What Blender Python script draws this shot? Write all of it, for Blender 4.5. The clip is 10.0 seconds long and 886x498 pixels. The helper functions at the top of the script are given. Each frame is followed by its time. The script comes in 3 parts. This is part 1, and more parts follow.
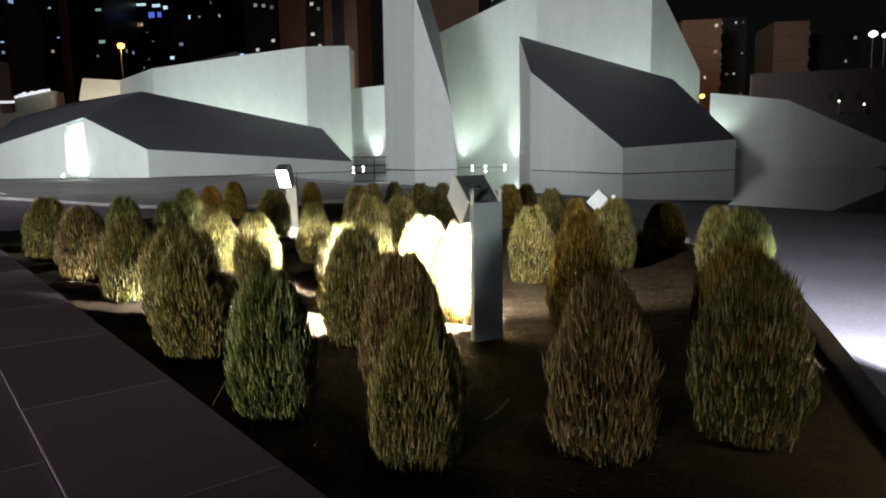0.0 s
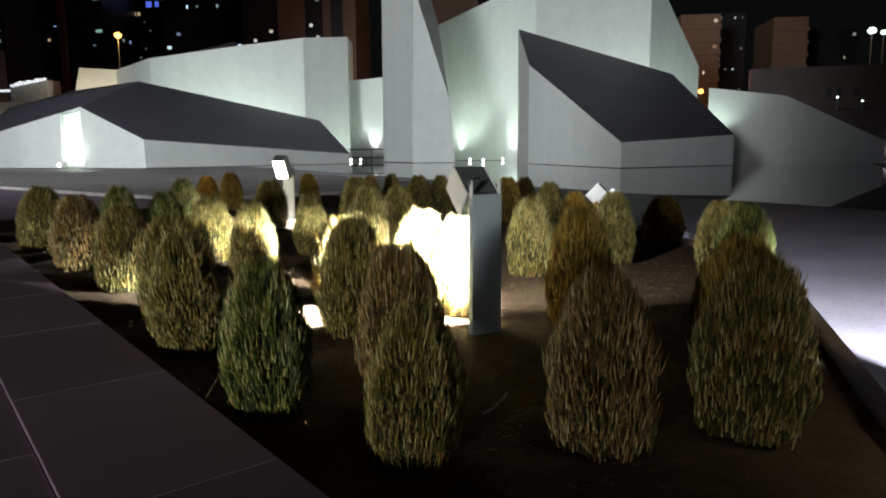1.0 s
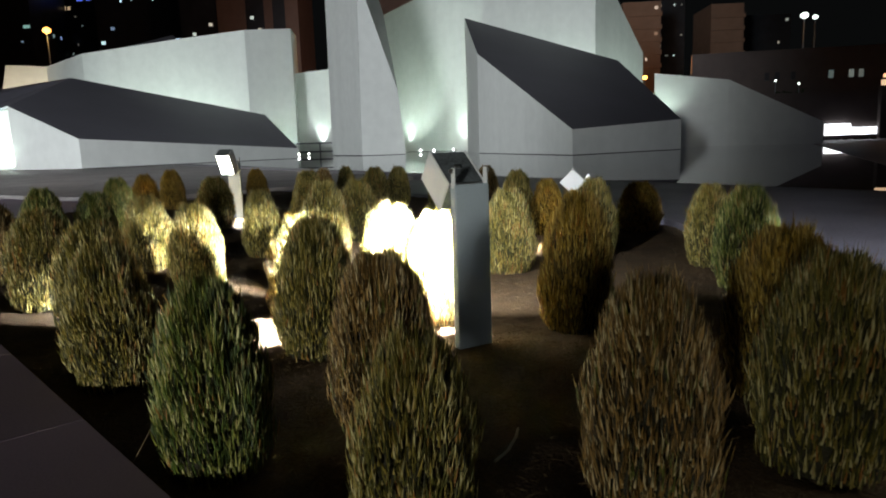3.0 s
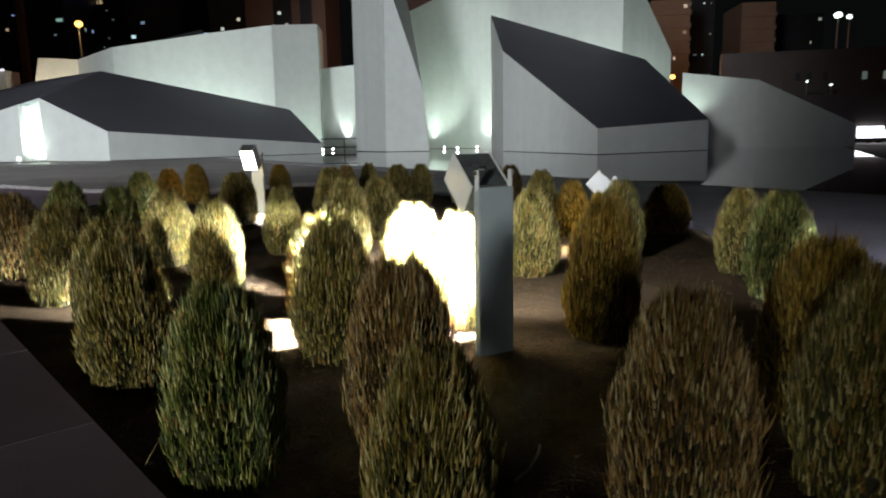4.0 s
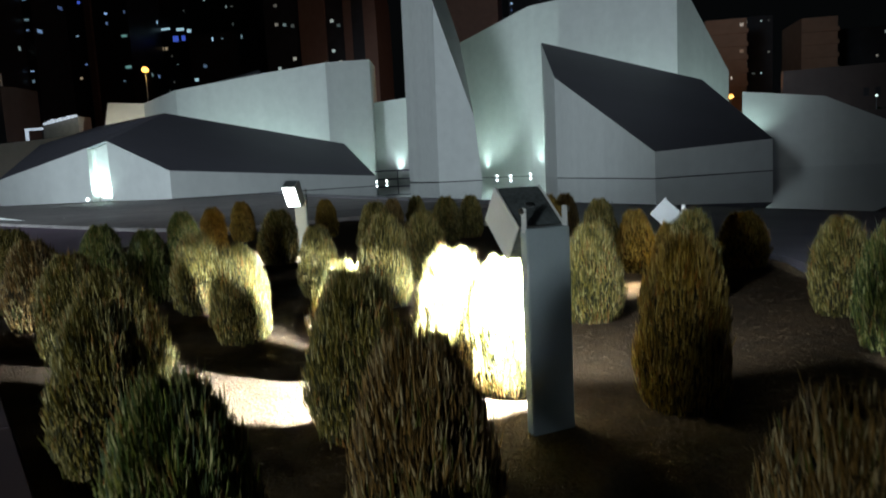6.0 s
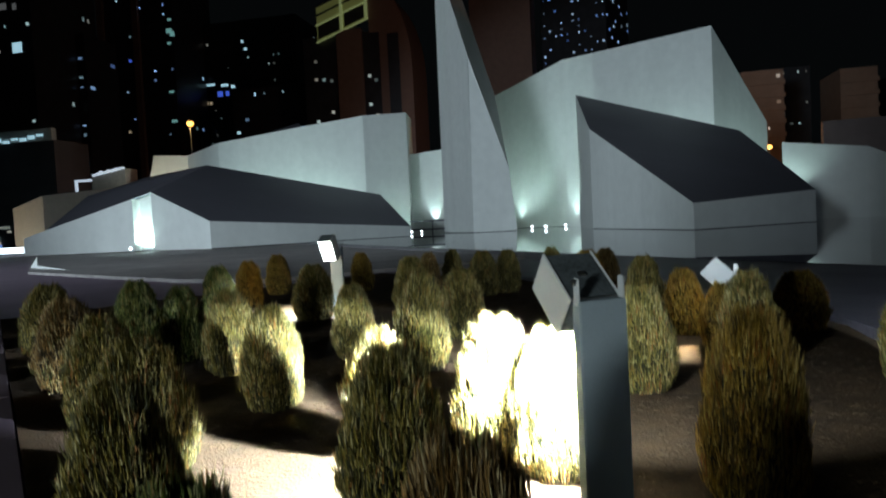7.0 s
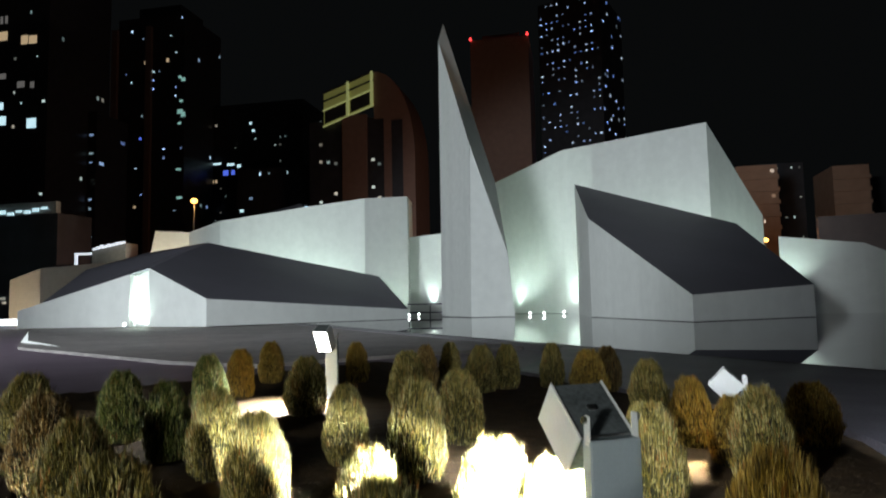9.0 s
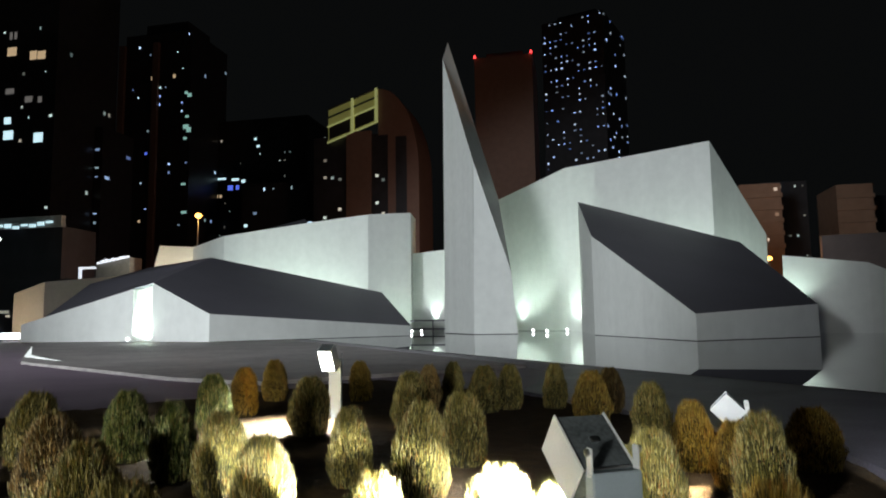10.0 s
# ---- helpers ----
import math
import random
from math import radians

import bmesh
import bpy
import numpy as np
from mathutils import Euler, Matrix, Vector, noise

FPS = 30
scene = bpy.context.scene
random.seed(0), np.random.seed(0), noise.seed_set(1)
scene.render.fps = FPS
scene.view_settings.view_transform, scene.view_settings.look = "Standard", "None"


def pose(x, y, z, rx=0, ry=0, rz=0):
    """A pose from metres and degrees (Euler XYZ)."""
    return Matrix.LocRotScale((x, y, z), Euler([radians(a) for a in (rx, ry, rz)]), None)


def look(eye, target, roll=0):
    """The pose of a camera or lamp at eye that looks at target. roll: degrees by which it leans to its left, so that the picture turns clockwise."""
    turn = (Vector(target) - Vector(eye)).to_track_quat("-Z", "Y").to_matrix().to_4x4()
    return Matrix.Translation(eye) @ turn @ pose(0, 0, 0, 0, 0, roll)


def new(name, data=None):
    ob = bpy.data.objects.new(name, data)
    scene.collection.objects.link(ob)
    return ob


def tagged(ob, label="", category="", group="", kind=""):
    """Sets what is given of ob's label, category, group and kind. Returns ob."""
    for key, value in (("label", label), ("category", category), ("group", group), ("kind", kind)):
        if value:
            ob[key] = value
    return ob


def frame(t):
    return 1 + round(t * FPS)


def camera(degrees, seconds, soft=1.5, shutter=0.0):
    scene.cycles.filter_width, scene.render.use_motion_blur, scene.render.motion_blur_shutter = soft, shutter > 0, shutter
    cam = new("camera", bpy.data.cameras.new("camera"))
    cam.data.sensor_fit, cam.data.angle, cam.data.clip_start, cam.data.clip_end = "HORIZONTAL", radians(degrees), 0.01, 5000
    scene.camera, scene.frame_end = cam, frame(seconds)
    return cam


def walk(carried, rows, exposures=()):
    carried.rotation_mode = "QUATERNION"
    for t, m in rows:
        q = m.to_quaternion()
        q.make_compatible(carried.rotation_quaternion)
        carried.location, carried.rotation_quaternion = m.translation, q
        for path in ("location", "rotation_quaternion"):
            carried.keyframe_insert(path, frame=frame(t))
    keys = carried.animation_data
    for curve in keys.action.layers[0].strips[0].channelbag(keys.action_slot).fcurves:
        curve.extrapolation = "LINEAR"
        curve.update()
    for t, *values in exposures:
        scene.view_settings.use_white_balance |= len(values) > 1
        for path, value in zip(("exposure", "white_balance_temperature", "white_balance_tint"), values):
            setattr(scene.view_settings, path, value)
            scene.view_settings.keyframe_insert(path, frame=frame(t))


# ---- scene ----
cam = camera(66.5, 10.0, soft=1.9, shutter=0.7)
PATH = [
    (0, (0.452, 0.468, 1.035), (0.189, 2.433, 0.773), -0.9),
    (0.5, (0.453, 0.47, 1.032), (0.189, 2.435, 0.765), -0.7),
    (1, (0.439, 0.511, 1.023), (0.185, 2.474, 0.741), -0.4),
    (1.5, (0.395, 0.644, 1.001), (0.207, 2.611, 0.691), 0.3),
    (2, (0.329, 0.813, 1.005), (0.189, 2.786, 0.708), -0.6),
    (2.5, (0.269, 0.975, 0.999), (0.178, 2.954, 0.722), -1.3),
    (2.7, (0.237, 1.024, 0.977), (0.135, 2.999, 0.678), -1.9),
    (3.8, (0.234, 1.159, 1.023), (0.073, 3.128, 0.707), -1.0),
    (4, (0.229, 1.177, 1.004), (0.05, 3.144, 0.688), -1.1),
    (4.5, (0.243, 1.328, 0.959), (-0.003, 3.277, 0.58), -0.8),
    (5, (0.258, 1.475, 0.957), (0.018, 3.426, 0.591), -2.0),
    (5.2, (0.253, 1.556, 0.965), (-0.027, 3.508, 0.634), -2.4),
    (6.3, (0.224, 1.846, 1.03), (-0.135, 3.804, 0.836), -3.1),
    (6.5, (0.21, 1.913, 1.037), (-0.174, 3.869, 0.872), -3.3),
    (7, (0.169, 1.946, 1.08), (-0.265, 3.897, 1.005), -2.8),
    (7.5, (0.156, 2.011, 1.121), (-0.267, 3.966, 1.09), -1.7),
    (8, (0.14, 2.017, 1.151), (-0.276, 3.973, 1.172), -1.8),
    (8.5, (0.134, 1.997, 1.185), (-0.286, 3.95, 1.281), -1.9),
    (9, (0.13, 2.067, 1.23), (-0.289, 4.016, 1.398), -1.2),
    (9.5, (0.128, 2.004, 1.269), (-0.297, 3.947, 1.472), -1.3),
    (10, (0.134, 1.988, 1.29), (-0.292, 3.93, 1.505), -0.8),
]
walk(cam, [(t, look(eye, target, roll)) for t, eye, target, roll in PATH],
     exposures=[(0, 0, 6500, 10), (3.6, 0, 6500, 10), (4.5, -0.18, 6450, 9), (5, -0.2, 6350, 8), (5.5, -0.35, 6050, 5), (6.2, -0.85, 5750, 3), (6.6, -0.9, 5700, 2),
                (7, -0.65, 5700, 2), (7.5, -0.4, 5750, 2), (8.5, -0.15, 6100, 6), (9.2, 0.05, 6350, 8), (10, 0.12, 6450, 9)])

# ---- world and lights ----
world = bpy.data.worlds.new("night")
scene.world = world
world.use_nodes = True
world.node_tree.nodes["Background"].inputs[0].default_value = (0.34, 0.37, 0.38, 1)
world.node_tree.nodes["Background"].inputs[1].default_value = 0.008


def lamp(name, kind, m, watts, colour, size=0.1, cone=90, blend=0.5):
    data = bpy.data.lights.new(name, kind)
    data.energy, data.color = watts, colour
    if kind == "SPOT":
        data.spot_size, data.spot_blend, data.shadow_soft_size = radians(cone), blend, size
    elif kind == "POINT":
        data.shadow_soft_size = size
    else:
        data.size = size
    ob = new(name, data)
    ob.matrix_world = m
    return ob


WARM = (1.0, 0.86, 0.62)
GREENISH = (0.79, 1.0, 0.87)
# unseen spots added behind the camera to light the white hall
lamp("unseen_hall_flood", "SPOT", look((-37, -33, 18), (-19, 65, 8)), 230000, (0.90, 0.965, 1.0), 9.0, 42, 0.40)
lamp("unseen_hall_flood", "SPOT", look((38, -24, 15), (21, 58, 3)), 3600, (0.60, 0.62, 1.0), 2.0, 36, 0.9)
# unseen low spot added behind the camera to fill the shrub fronts
lamp("added_front_fill", "SPOT", look((-7.5, -14, 1.15), (-3.3, 6.0, 0.35)), 12800, (0.98, 1.0, 0.92), 1.3, 35, 1.0)
# sodium and white street lamps beyond the hall, plus one added glow
lamp("street_and_fill_glow", "POINT", pose(-68.85, 109.3, 20.4), 330, (1.0, 0.45, 0.16), 0.5)
lamp("street_and_fill_glow", "POINT", pose(26.6, 113.8, 10.0), 11000, (1.0, 0.45, 0.16), 0.4)
# unseen warm glow added behind the hall to light the brown tower
lamp("street_and_fill_glow", "POINT", pose(-28, 150, 12), 7000, (1.0, 0.58, 0.44), 0.5)
lamp("street_and_fill_glow", "POINT", pose(-89.6, 87.4, 14.6), 400, (0.85, 1.0, 0.9), 0.4)
# uplights at the wall feet, and unseen washes added where no fixture stands
for eye, target, watts, cone in (
    ((-37.0, 52.82, 0.2), (-37.0, 53.25, 3.6), 2600, 150),
    ((-46, 78, 0.4), (-44, 84, 10), 2000, 110),
    ((-37, 77, 0.4), (-36, 82, 10), 2200, 110),
    ((-30, 77.5, 0.4), (-29, 81, 10), 1800, 110),
    ((-21.0, 80, 0.4), (-23.5, 85, 8), 700, 100),
    ((-19.75, 87.4, 0.5), (-19.7, 87.95, 6.5), 2000, 46),
    # warm wash added to brighten the rear block
    ((-62.0, 89.0, 0.3), (-62.0, 94, 10), 11000, 120),
    ((-4.8, 74.0, 1.5), (-6.0, 89, 10.0), 3900, 92),
    ((-1.75, 84.95, 0.1), (-1.9, 85.5, 6.0), 1900, 38),
    ((-8.9, 89.75, 0.1), (-8.8, 90.3, 6.0), 1600, 42),
    # wash added to fill the spire's shadow on the high wall
    ((-9.6, 83.5, 0.2), (-10.2, 91.3, 11.0), 2000, 100),
    # two washes added in mid-air behind the front hall's roof
    ((5.0, 80.0, 6.0), (5.0, 82.5, 17), 850, 130),
    ((11.0, 76.6, 6.0), (11.0, 79, 17), 850, 130),
    ((20.5, 77, 0.4), (17.5, 82, 10), 2800, 110),
    ((-73.0, 67.5, 0.3), (-69.0, 73.5, 5), 1300, 125),
    # raised wash added for the upper corner of the side wing
    ((15.0, 61.2, 2.8), (16.2, 62.9, 5.2), 260, 120),
):
    lamp("uplight", "SPOT", look(eye, target), watts, WARM if eye[0] in (-73.0, -62.0) else GREENISH, 0.12, cone, 0.6)


# ---- materials ----
def material(name, base, rough=0.8, metal=0.0, vary=0.25, fine=60.0, coarse=1.5, bump=0.3, dist=0.01, spec=0.5, tint=None, island=False, per_object=0.0, stretch=1.0):
    """A procedural surface: base colour varied by a coarse and a fine noise, and relief."""
    mat = bpy.data.materials.new(name)
    mat.use_nodes = True
    nt = mat.node_tree
    n, l = nt.nodes, nt.links
    b = n["Principled BSDF"]
    co = n.new("ShaderNodeTexCoord")
    big, small = n.new("ShaderNodeTexNoise"), n.new("ShaderNodeTexNoise")
    big.inputs["Scale"].default_value, small.inputs["Scale"].default_value = coarse, fine
    big.inputs["Detail"].default_value, small.inputs["Detail"].default_value = 6, 4
    run = n.new("ShaderNodeMapping")
    run.inputs["Scale"].default_value = (1.0, 1.0, stretch)
    l.new(co.outputs["Object"], run.inputs["Vector"])
    l.new(run.outputs["Vector"], big.inputs["Vector"])
    l.new(co.outputs["Object"], small.inputs["Vector"])
    both = n.new("ShaderNodeMath")
    both.operation = "ADD"
    l.new(big.outputs["Fac"], both.inputs[0])
    l.new(small.outputs["Fac"], both.inputs[1])
    fac = both.outputs[0]
    if island or per_object:
        extra = n.new("ShaderNodeNewGeometry") if island else n.new("ShaderNodeObjectInfo")
        mul = n.new("ShaderNodeMath")
        mul.operation = "MULTIPLY_ADD"
        mul.inputs[1].default_value = 0.9 if island else per_object
        l.new(extra.outputs["Random Per Island" if island else "Random"], mul.inputs[0])
        l.new(fac, mul.inputs[2])
        fac = mul.outputs[0]
    ramp = n.new("ShaderNodeMapRange")
    ramp.inputs[1].default_value, ramp.inputs[2].default_value = 0.6, 1.4 + (0.9 if island else per_object)
    l.new(fac, ramp.inputs[0])
    mix = n.new("ShaderNodeMix")
    mix.data_type = "RGBA"
    dark = [c * (1 - vary) for c in base]
    light = [min(1, c * (1 + vary)) for c in (tint or base)]
    mix.inputs[6].default_value, mix.inputs[7].default_value = (*dark, 1), (*light, 1)
    l.new(ramp.outputs[0], mix.inputs[0])
    l.new(mix.outputs[2], b.inputs["Base Color"])
    b.inputs["Roughness"].default_value, b.inputs["Metallic"].default_value = rough, metal
    b.inputs["Specular IOR Level"].default_value = spec
    if bump:
        bp = n.new("ShaderNodeBump")
        bp.inputs["Strength"].default_value, bp.inputs["Distance"].default_value = bump, dist
        l.new(both.outputs[0], bp.inputs["Height"])
        l.new(bp.outputs[0], b.inputs["Normal"])
    return mat


def glow(name, colour, strength):
    mat = bpy.data.materials.new(name)
    mat.use_nodes = True
    b = mat.node_tree.nodes["Principled BSDF"]
    b.inputs["Base Color"].default_value = (*[0.6 * c for c in colour], 1)
    b.inputs["Emission Color"].default_value = (*colour, 1)
    b.inputs["Emission Strength"].default_value = strength
    return mat


def glow_varied(name, a, b_col, strength):
    """Lit panes, each of its own tint and strength."""
    mat = glow(name, a, strength)
    n, l = mat.node_tree.nodes, mat.node_tree.links
    info, mix, mul = n.new("ShaderNodeObjectInfo"), n.new("ShaderNodeMix"), n.new("ShaderNodeMath")
    mix.data_type = "RGBA"
    mix.inputs[6].default_value, mix.inputs[7].default_value = (*a, 1), (*b_col, 1)
    l.new(info.outputs["Random"], mix.inputs[0])
    l.new(mix.outputs[2], n["Principled BSDF"].inputs["Emission Color"])
    mul.operation = "MULTIPLY_ADD"
    frac = n.new("ShaderNodeMath")
    frac.operation = "FRACT"
    seven = n.new("ShaderNodeMath")
    seven.operation = "MULTIPLY"
    seven.inputs[1].default_value = 7.31
    l.new(info.outputs["Random"], seven.inputs[0])
    l.new(seven.outputs[0], frac.inputs[0])
    power = n.new("ShaderNodeMath")
    power.operation = "POWER"
    power.inputs[1].default_value = 2.0
    l.new(frac.outputs[0], power.inputs[0])
    l.new(power.outputs[0], mul.inputs[0])
    mul.inputs[1].default_value, mul.inputs[2].default_value = strength, strength * 0.15
    l.new(mul.outputs[0], n["Principled BSDF"].inputs["Emission Strength"])
    return mat


PLASTER = material("white_plaster", (0.77, 0.78, 0.755), 0.75, vary=0.07, fine=1.2, coarse=0.55, bump=0.06, dist=0.02, stretch=0.06)
TAN_PLASTER = material("tan_plaster", (0.55, 0.47, 0.38), 0.8, vary=0.08, fine=2.0, coarse=0.15, bump=0.1)
SLATE = material("dark_roof_cladding", (0.128, 0.122, 0.146), 0.6, vary=0.12, fine=6.0, coarse=0.2, bump=0.1)
PAVING = material("dark_granite_paving", (0.26, 0.19, 0.245), 0.6, vary=0.25, fine=90.0, coarse=1.2, bump=0.25, dist=0.002, per_object=0.5)
PLAZA = material("plaza_stone", (0.23, 0.17, 0.22), 0.5, vary=0.3, fine=25.0, coarse=0.5, bump=0.2, dist=0.003)
TERRACE = material("wet_terrace_stone", (0.33, 0.30, 0.29), 0.6, vary=0.35, fine=3.0, coarse=0.35, bump=0.5, dist=0.02)
EDGE = material("pool_edge_stone", (0.16, 0.15, 0.16), 0.5, vary=0.2, fine=30, coarse=2)
SOIL = material("brown_soil", (0.076, 0.047, 0.023), 0.95, vary=0.45, fine=70.0, coarse=6.0, bump=0.9, dist=0.02, spec=0.2)
LITTER = material("dry_litter", (0.085, 0.052, 0.02), 0.9, vary=0.5, fine=30, coarse=8, bump=0.2, island=True)
POST = material("grey_powder_coat", (0.36, 0.42, 0.46), 0.5, metal=0.0, vary=0.08, fine=200, coarse=6, bump=0.08, dist=0.001)
HEAD_WHITE = material("white_lacquered_metal", (0.72, 0.73, 0.74), 0.45, vary=0.07, fine=120, coarse=8, bump=0.05, dist=0.001)
HEAD_DARK = material("dark_weathered_metal", (0.20, 0.225, 0.24), 0.35, metal=0.4, vary=0.45, fine=60, coarse=14, bump=0.2, dist=0.001)
BOLT = material("steel_bolt", (0.6, 0.6, 0.6), 0.3, metal=1.0, vary=0.1)
STEM = material("shrub_wood", (0.16, 0.11, 0.06), 0.9, vary=0.3)
SHADE_CORE = material("shade_core", (0.026, 0.022, 0.009), 1.0, vary=0.5, fine=60, coarse=10, bump=1.0, dist=0.02)
LENS = glow("lamp_lens", (0.98, 1.0, 0.94), 40.0)
UPLIGHT = glow("uplight_lens", (0.95, 1.0, 0.97), 12.0)
ORANGE_LAMP = glow("sodium_lamp", (1.0, 0.42, 0.08), 6.0)
WHITE_LAMP = glow("white_street_lamp", (0.85, 1.0, 0.9), 2.5)
WHITE_STRIP = glow("white_strip_light", (0.9, 0.95, 1.0), 3.0)
TOWER_BROWN = material("brown_tower_stone", (0.30, 0.20, 0.16), 0.8, vary=0.15, fine=0.5, coarse=0.03, bump=0)
TOWER_DARK = material("dark_glass_tower", (0.05, 0.052, 0.06), 0.4, vary=0.3, fine=0.4, coarse=0.05, bump=0)
TOWER_TAN = material("tan_apartment_wall", (0.38, 0.26, 0.19), 0.85, vary=0.15, fine=0.5, coarse=0.05, bump=0)
STONE_LOW = material("low_building_wall", (0.14, 0.11, 0.105), 0.85, vary=0.15, fine=0.8, coarse=0.08, bump=0)
HEDGE = material("dark_hedge", (0.03, 0.05, 0.02), 0.9, vary=0.6, fine=3, coarse=0.5, bump=0.8, dist=0.1)


def foliage_material(name, stops):
    """Sprigs: each island takes its own tint from the stops, mottled by noise."""
    mat = bpy.data.materials.new(name)
    mat.use_nodes = True
    n, l = mat.node_tree.nodes, mat.node_tree.links
    b = n["Principled BSDF"]
    geo, ramp, co, tex = n.new("ShaderNodeNewGeometry"), n.new("ShaderNodeValToRGB"), n.new("ShaderNodeTexCoord"), n.new("ShaderNodeTexNoise")
    tex.inputs["Scale"].default_value, tex.inputs["Detail"].default_value = 9.0, 5
    l.new(co.outputs["Object"], tex.inputs["Vector"])
    mix = n.new("ShaderNodeMath")
    mix.operation = "MULTIPLY_ADD"
    mix.inputs[1].default_value = 1.1
    mix.inputs[2].default_value = -0.55
    add = n.new("ShaderNodeMath")
    l.new(tex.outputs["Fac"], mix.inputs[0])
    l.new(mix.outputs[0], add.inputs[0])
    l.new(geo.outputs["Random Per Island"], add.inputs[1])
    l.new(add.outputs[0], ramp.inputs[0])
    while len(ramp.color_ramp.elements) < len(stops):
        ramp.color_ramp.elements.new(0.5)
    for e, (p, c) in zip(ramp.color_ramp.elements, stops):
        e.position, e.color = p, (*c, 1)
    l.new(ramp.outputs[0], b.inputs["Base Color"])
    b.inputs["Roughness"].default_value, b.inputs["Specular IOR Level"].default_value = 0.6, 0.35
    return mat


LEAVES = (
    foliage_material("olive_leaf", ((0.0, (0.020, 0.020, 0.003)), (0.38, (0.092, 0.082, 0.011)), (0.72, (0.23, 0.165, 0.026)), (0.90, (0.47, 0.41, 0.18)), (1.0, (0.25, 0.11, 0.02)))),
    foliage_material("green_leaf", ((0.0, (0.015, 0.026, 0.004)), (0.42, (0.066, 0.098, 0.012)), (0.74, (0.19, 0.18, 0.028)), (0.90, (0.44, 0.42, 0.18)), (1.0, (0.23, 0.11, 0.02)))),
    foliage_material("brown_leaf", ((0.0, (0.028, 0.019, 0.005)), (0.38, (0.125, 0.070, 0.014)), (0.72, (0.27, 0.15, 0.036)), (0.90, (0.50, 0.39, 0.20)), (1.0, (0.085, 0.09, 0.012)))),
    foliage_material("amber_leaf", ((0.0, (0.045, 0.028, 0.003)), (0.38, (0.18, 0.11, 0.010)), (0.72, (0.36, 0.22, 0.024)), (0.90, (0.54, 0.40, 0.11)), (1.0, (0.27, 0.10, 0.010)))),
)

# still water
WATER = bpy.data.materials.new("still_water")
WATER.use_nodes = True
_n, _l = WATER.node_tree.nodes, WATER.node_tree.links
_b = _n["Principled BSDF"]
_b.inputs["Base Color"].default_value = (0.035, 0.04, 0.045, 1)
_b.inputs["Roughness"].default_value = 0.0
_b.inputs["IOR"].default_value = 1.33
_w, _p, _c = _n.new("ShaderNodeTexNoise"), _n.new("ShaderNodeBump"), _n.new("ShaderNodeTexCoord")
_w.inputs["Scale"].default_value, _p.inputs["Strength"].default_value, _p.inputs["Distance"].default_value = 0.8, 0.006, 0.01
_l.new(_c.outputs["Object"], _w.inputs["Vector"])
_l.new(_w.outputs["Fac"], _p.inputs["Height"])
_l.new(_p.outputs[0], _b.inputs["Normal"])


# ---- helpers of this scene ----
def mesh_of(name, bm, mat):
    me = bpy.data.meshes.new(name)
    bmesh.ops.recalc_face_normals(bm, faces=bm.faces)
    bm.to_mesh(me)
    bm.free()
    me.materials.append(mat)
    return me


def part(name, bm, mat, parent=None, label="", m=None):
    ob = new(name, mesh_of(name, bm, mat) if isinstance(bm, bmesh.types.BMesh) else bm)
    if parent:
        ob.parent = parent
    if m is not None:
        ob.matrix_basis = m
    if label:
        ob["label"] = label
    return ob


def box(x0, y0, z0, x1, y1, z1, bevel=0.0, bm=None, m=None):
    bm = bm or bmesh.new()
    made = bmesh.ops.create_cube(bm, size=1.0)["verts"]
    for v in made:
        v.co = Vector(((x0 + x1) / 2 + v.co.x * (x1 - x0), (y0 + y1) / 2 + v.co.y * (y1 - y0), (z0 + z1) / 2 + v.co.z * (z1 - z0)))
        if m is not None:
            v.co = m @ v.co
    if bevel:
        edges = {e for v in made for e in v.link_edges}
        bmesh.ops.bevel(bm, geom=list(edges), offset=bevel, segments=2, affect="EDGES")
    return bm


def tube(a, b, r0, r1, sides=10, bm=None):
    bm = bm or bmesh.new()
    a, b = Vector(a), Vector(b)
    turn = (b - a).to_track_quat("Z", "Y").to_matrix().to_4x4()
    m = Matrix.Translation((a + b) / 2) @ turn
    bmesh.ops.create_cone(bm, cap_ends=True, segments=sides, radius1=r0, radius2=r1, depth=(b - a).length, matrix=m)
    return bm


def slab(points, depth, centre=None):
    """A facet of the given corners, made solid by a thickness towards the inside of its volume."""
    bm = bmesh.new()
    pts = [Vector(p) for p in points]
    normal = Vector((0, 0, 0))
    for a, b in zip(pts, pts[1:] + pts[:1]):
        normal += a.cross(b)
    normal.normalize()
    if normal.z < 0:
        normal = -normal
    front = [bm.verts.new(p) for p in pts]
    back = [bm.verts.new(p + ((Vector(centre) - p).normalized() if centre else -normal) * depth) for p in pts]
    bm.faces.new(front)
    bm.faces.new(back[::-1])
    for k in range(len(pts)):
        bm.faces.new((front[k], back[k], back[k - 1], front[k - 1]))
    bmesh.ops.triangulate(bm, faces=[f for f in bm.faces if len(f.verts) > 4])
    return bm


def polygon(points, z=0.0, thick=0.0):
    bm = bmesh.new()
    f = bm.faces.new([bm.verts.new((x, y, z)) for x, y in points])
    if thick:
        made = bmesh.ops.extrude_face_region(bm, geom=[f])["geom"]
        for v in made:
            if isinstance(v, bmesh.types.BMVert):
                v.co.z -= thick
    return bm


def thing(name, label, category, group="", m=None):
    ob = new(name)
    if m is not None:
        ob.matrix_basis = m
    return tagged(ob, label, category, group)


# ---- ground, bed, pool ----
BED = [(-8.6, 10.4), (-0.15, 2.35), (0.4, 1.85), (1.62, 2.15), (1.9, 3.38), (2.55, 6.4), (2.4, 9.2), (-1.2, 14.6), (-4.8, 17.4)]
